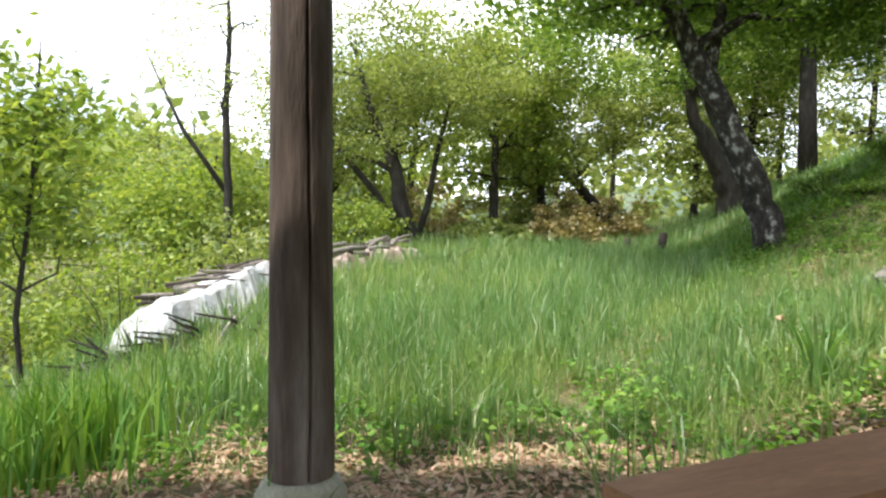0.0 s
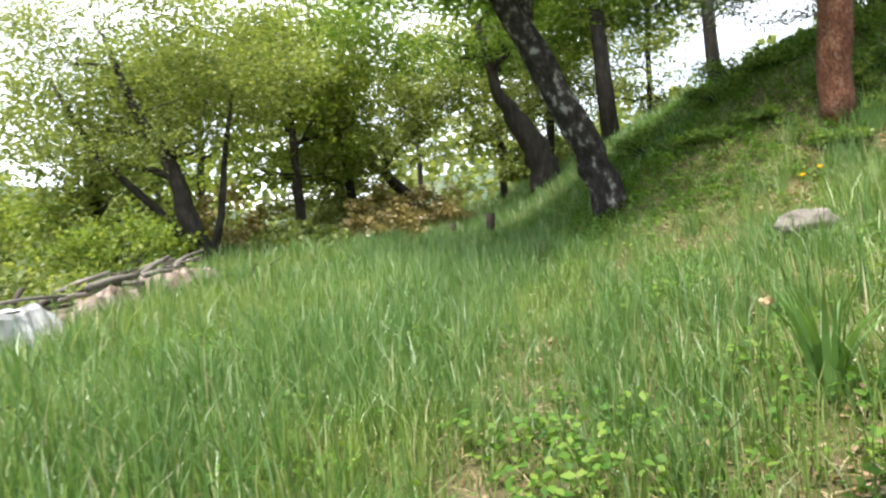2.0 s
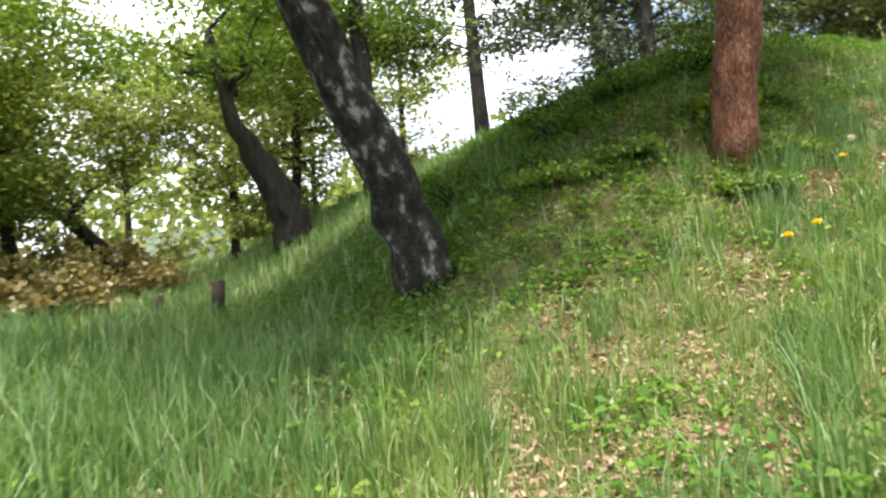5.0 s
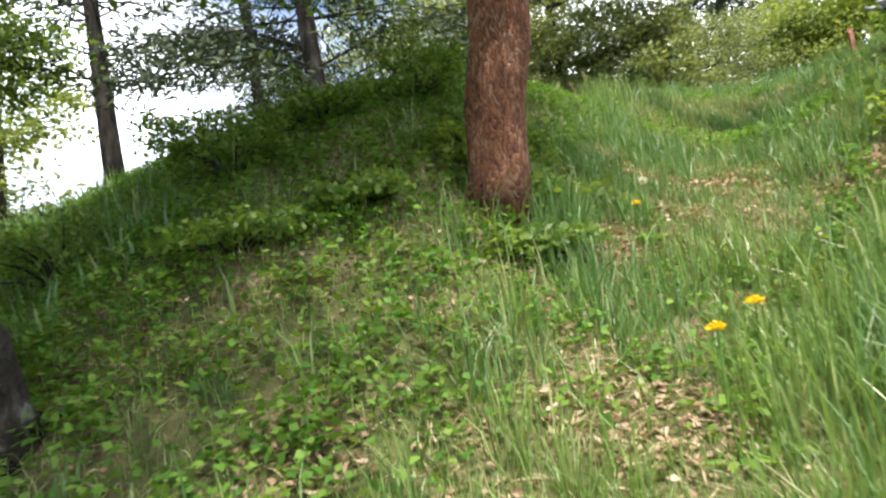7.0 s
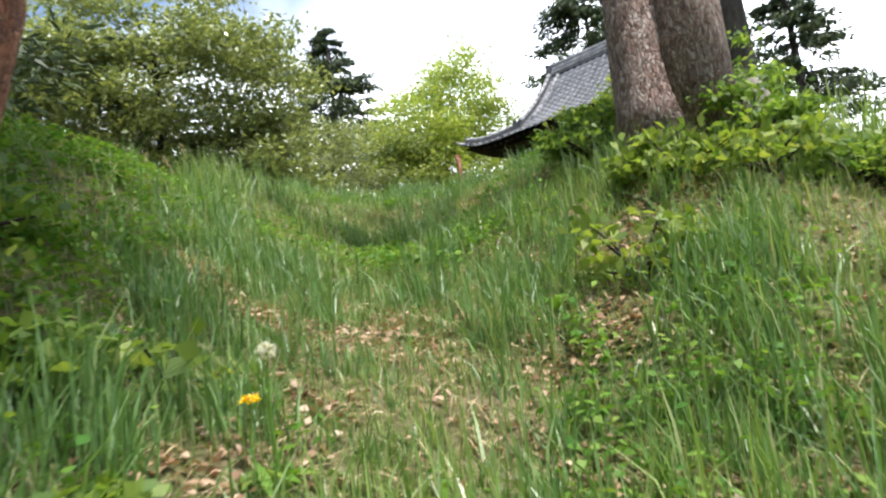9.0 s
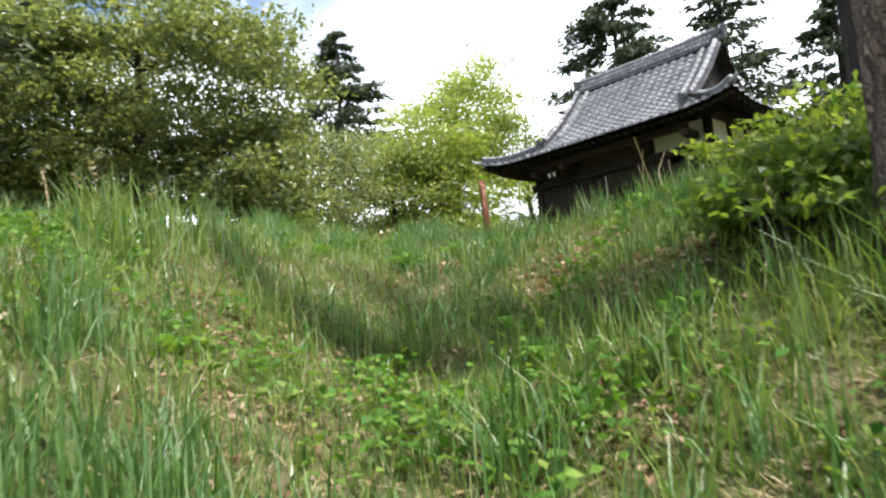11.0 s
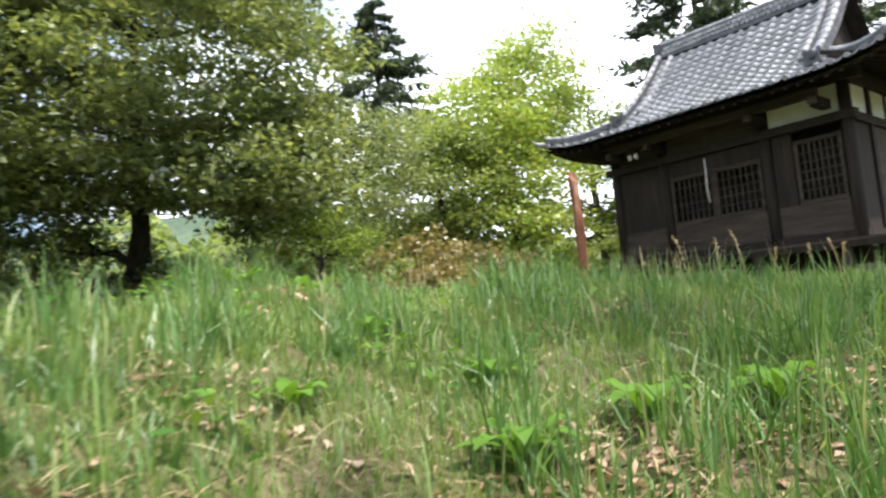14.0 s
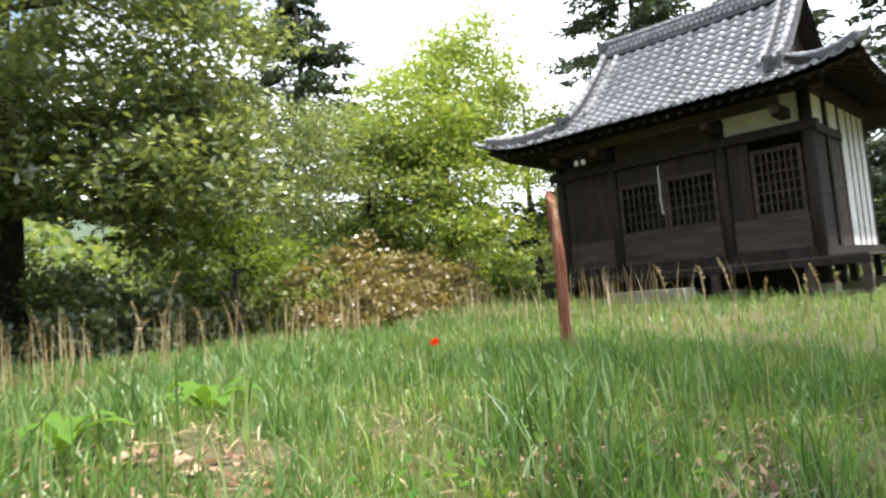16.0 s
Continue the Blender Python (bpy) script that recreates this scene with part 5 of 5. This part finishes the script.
def in_hall(x, y):
    dx, dy = x - 28.05, y + 0.36
    u, d = dx * -0.857 + dy * -0.516, dx * 0.516 + dy * -0.857
    return (u > -0.2) & (u < W + 0.9) & (d > -0.9) & (d < D + 0.5)


# open patches of dead leaves: middle and radius
LITTER = [(5.9, 7.85, 0.42), (5.15, 8.85, 0.2), (7.45, 8.04, 0.2), (7.1, 8.16, 0.2), (7.63, 6.79, 0.2), (8.8, 5.7, 0.34), (8.25, 6.45, 0.3), (8.76, 7.79, 0.26), (8.8, 7.35, 0.18), (11.67, 7.84, 0.3), (11.9, 7.2, 0.2),
          (11.7, 5.7, 0.26), (10.8, 5.8, 0.34), (12.75, 5.75, 0.32), (12.74, 6.34, 0.16), (15.0, 7.24, 0.3), (15.2, 7.0, 0.16), (15.4, 6.5, 0.24), (14.8, 6.2, 0.16), (14.5, 5.6, 0.2), (4.5, 8.25, 0.26), (-0.14, 7.1, 0.25), (3.95, 7.2, 0.4), (3.6, 7.0, 0.25)]


def spots(x, y):
    v = np.zeros(x.shape)
    rag = 1 + 0.9 * (patch(x, y, 21, 3.1) - 0.5)
    for a, b, r in LITTER:
        v = np.maximum(v, 1 - sstep(0.6, 1.25, np.hypot(x - a, y - b) / r * rag))
    return v


def bare(x, y):
    """1 where dead leaves lie open, 0 under thick grass."""
    strip = 1 - sstep(2.9, 3.9, y - 0.15 * np.abs(x) + 0.5 * (patch(x, y, 1) - 0.5) - 0.03 * x)
    track = 0.95 * sstep(0.60, 0.76, patch(x, y, 2.0, 2.3)) * sstep(1.2, 3, x) * (1 - 0.15 * sstep(5, 6.5, x)) * (1 - 0.4 * sstep(11, 13, x)) * (1 - 0.7 * sstep(1.5, 3.0, track_distance(x, y)))
    return np.clip(np.maximum(np.maximum(strip * (x < 5), track * 0.8), 0.75 * spots(x, y)), 0, 1)


def tuft(x, y):
    """1 inside a grass tuft, 0 in the thin ground between tufts; the low meadow is closed."""
    v = np.sin(x * 7.1 + 1.9 * np.sin(y * 3.3)) * np.sin(y * 6.3 + 2.2 * np.sin(x * 2.7)) + 0.6 * np.sin(x * 12.7 - y * 5.1) * np.sin(y * 11.3 + x * 4.0)
    gap = sstep(2.2, 3.6, x) * (1 - 0.8 * sstep(12.2, 13.6, x))
    return 1 - gap * (1 - sstep(-0.35, 0.25, v))


def thick(x, y):
    d = track_distance(x, y)
    steep = sstep(5.5, 7.0, x) * (1 - sstep(9.5, 11, x)) * (1 - sstep(1.5, 4, d))
    heap = 1 - 0.97 * np.exp(-(((x + 2.6) / 1.3) ** 2 + ((y - 6.6) / 0.9) ** 2))
    worn = 1 - 0.2 * sstep(6.0, 8.0, x) * (1 - sstep(12.5, 14.5, x)) * (1 - sstep(1.8, 3.2, d)) * sstep(0.35, 0.6, patch(x, y, 11, 1.1))
    leafy_bank = 1 - 0.9 * sstep(8.1, 8.9, y + 0.5 * (patch(x, y, 13, 1.2) - 0.5)) * sstep(4.0, 5.2, x) * (1 - sstep(10.5, 12, x))
    return (0.36 + 0.8 * tuft(x, y)) * heap * worn * leafy_bank * (0.16 + 0.84 * np.exp(-d / 2.4)) * (1 - 0.93 * bare(x, y)) * (1 + 0.2 * sstep(5.5, 7.5, x)) * (0.55 + 0.6 * patch(x, y, 4, 0.8)) * ~in_hall(x, y)


r1 = np.random.default_rng(101)
cx_, cy_ = scatter(98000, -7, 24, 2.5, 16, r1, thick)
k = r1.integers(4, 13, len(cx_))
aim = r1.uniform(0, 2 * np.pi, k.sum())
off = np.abs(r1.normal(0, 0.05, k.sum()))
x, y = np.repeat(cx_, k) + off * np.cos(aim), np.repeat(cy_, k) + off * np.sin(aim)
tuft_h = np.repeat(r1.uniform(0.6, 1.35, len(cx_)), k)
d = track_distance(x, y)
tall = (0.13 + 0.2 * patch(x, y, 5, 0.7)) * (1 - 0.28 * sstep(6.5, 9.0, x) - 0.2 * sstep(9.5, 11.5, x)) + 0.10 * sstep(1.5, 4, d) * (1 - sstep(4, 6, x) * (1 - sstep(11, 13, x)))
h_ = (0.5 + 0.6 * tuft(x, y)) * tall * tuft_h * r1.uniform(0.45, 1.3, len(x)) * (0.5 + 0.5 * sstep(0.1, 0.4, d)) * (1 - 0.2 * sstep(12.2, 13.6, x) - 0.25 * sstep(12, 13.5, x) * (1 - sstep(0.45, 0.6, patch(x, y, 15, 0.9))))
w_ = 0.0072 + 0.0016 * np.clip(d, 0, 7)
lush = patch(x, y, 6, 0.55) + r1.normal(0, 0.10, len(x)) > 0.48 + 0.1 * sstep(11, 13, x)
for nm, mt_, sel, lab, up in (("meadow_grass", M_GRASS, ~lush, "fresh yellow-green meadow grass with paler blades", 1.0), ("lush_grass", M_GRASS_DK, lush, "lush blue-green meadow grass", 1.2)):
    tagged(new(nm, blade_mesh(nm, x[sel], y[sel], ground_z(x[sel], y[sel]) - 0.01, h_[sel] * up, w_[sel] * up, mt_, r1, 1.0, aim[sel])), lab, "grass", kind="stuff")
x, y = scatter(56000, 10, 34, -8, 16, r1, lambda x, y: 0.75 * ~in_hall(x, y) * (1 - 0.9 * bare(x, y)))
tagged(new("plateau_grass", blade_mesh("plateau_grass", x, y, ground_z(x, y) - 0.01, r1.uniform(0.07, 0.26, len(x)), np.full(len(x), 0.014), M_GRASS, r1, 0.7)), "sunny grass round the hall", "grass", kind="stuff")
x, y = scatter(18000, -14, 20, 15, 36, r1, lambda x, y: 0.8 + 0 * x)
tagged(new("woodland_grass", blade_mesh("woodland_grass", x, y, ground_z(x, y) - 0.01, r1.uniform(0.15, 0.5, len(x)), np.full(len(x), 0.02), M_GRASS_DK, r1, 0.7)), "grass under the woodland trees", "grass", kind="stuff")
x, y = scatter(15000, -10, 30, -12, 2.6, r1, lambda x, y: 0.9 * ~in_hall(x, y) * ~((x > -3.2) & (x < 4.2) & (y > -2.2)))
tagged(new("outer_grass", blade_mesh("outer_grass", x, y, ground_z(x, y) - 0.01, r1.uniform(0.12, 0.35, len(x)), np.full(len(x), 0.02), M_GRASS, r1, 0.8)), "grass on the ground round the shelter", "grass", kind="stuff")
# short fine grass between the tufts, and the shaded bank behind the leaning tree
x, y = scatter(165000, 2, 16.5, 4, 11.5, r1, lambda x, y: (0.9 - 0.7 * spots(x, y)) * (0.35 + 0.65 * np.exp(-track_distance(x, y) / 2.5)))
tagged(new("short_grass", blade_mesh("short_grass", x, y, ground_z(x, y) - 0.005, r1.uniform(0.04, 0.13, len(x)), np.full(len(x), 0.0065), M_GRASS, r1, 1.0)), "short fine grass between the tufts", "grass", kind="stuff")
x, y = scatter(16000, 3.5, 13, 10.5, 24, r1, lambda x, y: 0.9 + 0 * x)
tagged(new("bank_grass", blade_mesh("bank_grass", x, y, ground_z(x, y) - 0.01, r1.uniform(0.12, 0.34, len(x)), np.full(len(x), 0.02), M_GRASS_DK, r1, 0.9)), "grass on the far side of the bank", "grass", kind="stuff")
# tufts of long dark blades
tx_, ty_ = scatter(2600, -3.5, 15.5, 3.4, 11.5, r1, lambda x, y: (0.30 + 0.25 * sstep(6, 8, x)) * (1 - 0.85 * sstep(8.2, 9.0, y) * sstep(4.0, 5.2, x) * (1 - sstep(10.5, 12, x))) * sstep(0.25, 0.55, track_distance(x, y)) * (1 - 0.9 * bare(x, y)) * (0.3 + patch(x, y, 7, 0.6)))
k = r1.integers(25, 60, len(tx_))
x = np.repeat(tx_, k) + r1.normal(0, 0.06, k.sum())
y = np.repeat(ty_, k) + r1.normal(0, 0.06, k.sum())
tagged(new("grass_tufts", blade_mesh("grass_tufts", x, y, ground_z(x, y) - 0.01, r1.uniform(0.2, 0.48, len(x)) * (1 - 0.25 * sstep(6, 9, x)), np.full(len(x), 0.0095), M_GRASS_DK, r1, 0.98)), "tufts of long dark green grass", "grass", kind="stuff")
# a stand of broad bright blades left of the post
x, y = -1.9 + r1.normal(0, 0.24, 420), 3.2 + r1.normal(0, 0.2, 420)
tagged(new("broad_grass_clump", blade_mesh("broad_grass_clump", x, y, ground_z(x, y) - 0.01, r1.uniform(0.3, 0.6, 420), np.full(420, 0.02), M_HERB, r1, 0.7)), "bright clump of broad grass blades", "grass", kind="stuff")
# long bright blades beside the track
for bx_, by_, tall_ in ((5.55, 6.75, 1), (5.15, 6.55, 1), (5.95, 6.6, 1), (6.6, 6.5, 1), (6.5, 7.2, 0.8), (6.75, 6.95, 1), (5.9, 7.2, 0.9), (7.35, 7.58, 0.6), (7.45, 7.28, 0.7), (7.2, 6.7, 0.8), (11.95, 8.4, 0.9), (12.6, 8.15, 0.9), (12.3, 8.5, 0.9), (11.8, 7.6, 0.6), (2.9, 7.6, 0.7), (3.3, 8.1, 0.7), (4.1, 7.9, 0.7), (8.9, 4.1, 1), (8.7, 4.3, 1)):
    x, y = bx_ + r1.normal(0, 0.15, 130), by_ + r1.normal(0, 0.15, 130)
    tagged(new("long_grass_clump", blade_mesh("long_grass_clump", x, y, ground_z(x, y) - 0.01, r1.uniform(0.25, 0.6, 130) * tall_, np.full(130, 0.013), M_GRASS, r1, 0.85)), "clump of long bright grass blades beside the track", "grass", group="grass clumps", kind="stuff")
for bx_, by_, tall_ in ((11.6, 6.75, 0.9), (10.0, 6.74, 0.8), (11.8, 7.13, 0.7), (8.17, 5.9, 0.9), (14.6, 6.05, 0.7), (15.1, 6.0, 0.8), (9.3, 7.0, 0.7), (9.7, 7.7, 0.7), (0.9, 8.6, 0.9), (1.6, 7.3, 0.8), (-0.3, 6.4, 1.0)):
    x, y = bx_ + r1.normal(0, 0.12, 150), by_ + r1.normal(0, 0.12, 150)
    tagged(new("dark_grass_clump", blade_mesh("dark_grass_clump", x, y, ground_z(x, y) - 0.01, r1.uniform(0.22, 0.52, 150) * tall_, np.full(150, 0.011), M_GRASS_DK, r1, 0.85)), "dense clump of long blue-green grass", "grass", group="grass clumps", kind="stuff")
shrub("loose bright yellow-green sapling on the bank", at(8.56, 6.05, 0.02), (0.3, 0.3, 0.46), 15, M_LEAF_YG, 403, 0.085, 0.045, 16, name="sapling")
shrub("young seedling with broad light green leaves", at(7.95, 8.15, 0.01), (0.26, 0.26, 0.2), 9, M_LEAF_YG, 401, 0.09, 0.05, 7, name="seedling")
shrub("yellow-green weeds round the flat stone", at(4.0, 6.15, 0.01), (0.3, 0.3, 0.2), 18, M_LEAF_YG, 402, 0.05, 0.03, 26, name="weed")
# dry standing stalks along the meadow's far edge and by the hall
x, y = scatter(2600, 19, 27, -1.5, 12, r1, lambda x, y: 0.8 * sstep(0.45, 0.7, patch(x, y, 3)) * ~in_hall(x, y) * sstep(20, 23.5, x + 0.25 * (y - 4)))
tagged(new("dry_stalks", blade_mesh("dry_stalks", x, y, ground_z(x, y) - 0.01, r1.uniform(0.5, 1.0, len(x)), np.full(len(x), 0.014), M_DRY, r1, 0.35)), "dry pale grass stalks from last year", "grass", kind="stuff")
# old straw lying between the blades
x, y = scatter(110000, -3, 16, 2.5, 12, r1, lambda x, y: np.clip(0.25 + 0.6 * (1 - tuft(x, y)) + 0.7 * bare(x, y), 0, 1) * np.exp(-track_distance(x, y) / 3))
tagged(new("old_straw", leaf_mesh("old_straw", np.stack([x, y, ground_z(x, y) + r1.uniform(0.01, 0.05, len(x))], 1), 0.17, 0.006, M_DRY, r1, 0.84)), "old straw matted on the soil", "straw", kind="stuff")
x, y = scatter(260000, -4, 15, 2.3, 12, r1, lambda x, y: np.clip(0.03 + 0.15 * (1 - tuft(x, y)) + 0.85 * bare(x, y), 0, 1) * (1 - 0.3 * sstep(8, 10, x)) * np.exp(-track_distance(x, y) / 3.5))
tagged(new("leaf_litter", leaf_mesh("leaf_litter", np.stack([x, y, ground_z(x, y) + r1.uniform(0.008, 0.035, len(x))], 1), 0.045, 0.027, M_DEADLEAF, r1, 0.72)), "brown fallen leaves lying on the soil", "leaf litter", kind="stuff")
hx, hy = scatter(22000, -3, 15, 2.8, 14.5, r1, lambda x, y: np.clip(0.12 * (1 - sstep(3.2, 5.5, y)) + 0.8 * sstep(0.5, 0.68, patch(x, y, 9, 0.9)) * (0.4 + 0.6 * sstep(8.3, 9.0, y)) + 0.7 * sstep(8.1, 8.9, y) * sstep(4.0, 5.2, x), 0, 1) * np.exp(-track_distance(x, y) / np.where(y > 8.2, 7, 4)) * (1 - 0.8 * sstep(11, 12.5, x)))
k = r1.integers(10, 26, len(hx))
px_ = np.repeat(hx, k) + r1.normal(0, 0.07, k.sum())
py_ = np.repeat(hy, k) + r1.normal(0, 0.07, k.sum())
tagged(new("low_herbs", leaf_mesh("low_herbs", np.stack([px_, py_, ground_z(px_, py_) + r1.uniform(0.03, 0.17, len(px_))], 1), 0.05, 0.032, M_HERB, r1, 0.7)), "low broad-leaved herbs between the grass", "herbs", kind="stuff")


# ---- single flowers ----
def dandelion(x, y, z, seed, fluffy=False):
    g0 = gz(x, y)
    t = thing("dandelion", "dandelion with a white seed head on a bare stalk" if fluffy else "yellow dandelion flower on a short stalk", "flower", (x, y, g0), group="dandelions")
    rng = np.random.default_rng(seed)
    h = max(z - g0, 0.08)
    part("stalk", Geo().tube([(0, 0, 0), (0.01, 0.01, h * 0.5), (0, 0, h)], [0.004, 0.0035, 0.003], 6), M_HERB, t)
    if fluffy:
        d = unit(rng.normal(size=(160, 3)))
        part("seed_head", leaf_mesh("seed_head", np.array([0, 0, h]) + d * 0.022, 0.02, 0.006, M_FLUFF, rng, 0.0, along=d * 3), None, t)
    else:
        a = rng.uniform(0, 2 * np.pi, 70)
        rr = rng.uniform(0.004, 0.024, 70)
        c = np.stack([rr * np.cos(a), rr * np.sin(a), h + 0.016 - rr * rr * 26], 1)
        part("flower_head", leaf_mesh("flower_head", c, 0.032, 0.011, M_YELLOW, rng, 0.35, along=np.stack([np.cos(a), np.sin(a), 0.2 + 0 * a], 1) * 3), None, t)
    c = np.stack([np.cos(np.arange(9) * 0.7) * 0.07, np.sin(np.arange(9) * 0.7) * 0.07, 0.03 + 0 * np.arange(9)], 1)
    part("leaf_rosette", leaf_mesh("leaf_rosette", c, 0.15, 0.035, M_HERB, rng, 0.8, along=c * np.array([40, 40, 0])), None, t)


dandelion(5.73, 7.37, 1.20, 1)
dandelion(5.63, 7.50, 1.14, 2)
dandelion(7.59, 7.86, 1.72, 3)
dandelion(7.63, 7.80, 1.86, 4, True)
poppy = thing("poppy", "single scarlet flower standing in the meadow grass", "flower", (17.6, 5.8, gz(17.6, 5.8)))
part("stalk", Geo().tube([(0, 0, 0), (0.02, 0, 0.12), (0, 0, 0.24)], [0.006, 0.005, 0.004], 6), M_HERB, poppy)
part("petals", leaf_mesh("petals", np.array([0, 0, 0.25]) + RNG.normal(0, 0.012, (14, 3)), 0.05, 0.04, M_SCARLET, np.random.default_rng(8), 0.3), None, poppy)


# ---- dry seed stalks, dead stems and broad herbs on the meadow ----
def dry_stalk(x, y, h, seed):
    rng = np.random.default_rng(seed)
    t = thing("dry_stalk", "tall dry straw-coloured seed stalk standing in the grass", "stalk", (x, y, gz(x, y)), group="dry seed stalks")
    a, o = rng.uniform(0, 6.28), h * rng.uniform(0.1, 0.32)
    pts = [Vector((math.cos(a) * o * k * k, math.sin(a) * o * k * k, h * k * (1 - 0.12 * k * k))) for k in (0, 0.3, 0.55, 0.75, 0.9, 1.0)]
    part("stem", Geo().tube([pts[0] - Vector((0, 0, 0.05))] + pts[1:], [0.007, 0.006, 0.005, 0.004, 0.003, 0.002], 5), M_DRY, t)
    c = np.concatenate([np.array(pts[i].lerp(pts[i + 1], f)) + rng.normal(0, 0.014, (4, 3)) for i in (2, 3, 4) for f in (0.3, 0.9)])
    tagged(part("seed_spray", leaf_mesh("seed_spray", c, 0.045, 0.010, M_DRY, rng, 0.1, along=np.tile([math.cos(a), math.sin(a), 0.3], (len(c), 1))), None, t), kind="stuff")


for i, (x, y, h) in enumerate(((19.5, 2.5, 1.0), (19.42, 2.1, 0.95), (19.3, 1.8, 1.0), (19.6, 1.2, 0.7), (19.2, 0.9, 0.75), (19.4, 0.3, 0.7), (20.2, -0.3, 0.8), (18.9, 2.9, 0.5), (20.4, 3.2, 0.7), (20.3, 8.1, 1.25), (20.4, 8.25, 1.0), (20.1, 8.0, 0.8), (19.8, 7.6, 0.7),
                               (18.6, 9.6, 1.1), (18.8, 9.75, 0.95), (18.9, 9.3, 0.7), (21.5, 8.6, 0.8), (22.0, 7.4, 0.8), (21.8, 6.7, 0.7), (22.4, 5.9, 0.75), (22.8, 9.9, 0.9), (21.0, 10.3, 0.9), (12.9, 8.7, 0.6), (13.4, 8.9, 0.65), (13.1, 9.1, 0.6), (13.9, 8.6, 0.55))):
    dry_stalk(x, y, h, 700 + i)


def dead_stems(x, y, seed):
    rng = np.random.default_rng(seed)
    t = thing("dead_stems", "bleached leaning dead weed stems on the bank", "dead plant", (x, y, gz(x, y)), group="dead stems")
    for k in range(6):
        a, h, o = rng.uniform(0, 6.28), rng.uniform(0.35, 0.7), rng.uniform(0.1, 0.5)
        b = Vector((rng.normal(0, 0.12), rng.normal(0, 0.12), -0.04))
        tip = b + Vector((math.cos(a) * o, math.sin(a) * o, h))
        part("stem", Geo().tube([b, b.lerp(tip, 0.5) + Vector(rng.normal(0, 0.04, 3)), tip], [0.006, 0.005, 0.002], 6), M_DRY, t)


dead_stems(12.3, 4.7, 801)


def broad_herb(x, y, r, seed):
    """A rosette of long pointed leaves that arch outwards."""
    rng = np.random.default_rng(seed)
    t = thing("broad_herb", "rosette of broad pointed green leaves in the grass", "herb", (x, y, gz(x, y)), group="broad herbs")
    for k in range(9):
        a = k * 0.7 + rng.normal(0, 0.15)
        L, w = r * rng.uniform(0.7, 1.2), r * rng.uniform(0.12, 0.2)
        ca, sa = math.cos(a), math.sin(a)
        vs = []
        for f, wd, z in ((0.03, 0.15, 0.0), (0.3, 0.8, 0.45), (0.62, 1.0, 0.62), (0.86, 0.6, 0.55), (1.0, 0.03, 0.42)):
            for e in (-1, 0, 1):
                vs.append((ca * L * f - sa * w * wd * e, sa * L * f + ca * w * wd * e, r * z * (0.8 + 0.2 * math.sin(k * 2.1)) + 0.1 * w * abs(e) + 0.005))
        part("leaf", Geo().add(vs, [(3 * q + e, 3 * q + e + 1, 3 * q + e + 4, 3 * q + e + 3) for q in range(4) for e in (0, 1)]), M_HERB, t, smooth=True)


for i, (x, y, r) in enumerate(((12.96, 6.56, 0.2), (13.05, 6.14, 0.2), (12.9, 5.8, 0.18), (13.6, 6.5, 0.17), (15.7, 7.25, 0.24), (16.2, 7.3, 0.22), (14.9, 7.6, 0.18), (13.3, 7.2, 0.15), (10.9, 7.9, 0.16), (11.3, 6.3, 0.15), (8.6, 6.5, 0.12), (2.6, 6.9, 0.15), (4.9, 7.1, 0.14), (10.6, 6.4, 0.15), (14.3, 6.9, 0.16))):
    broad_herb(x, y, r, 840 + i)
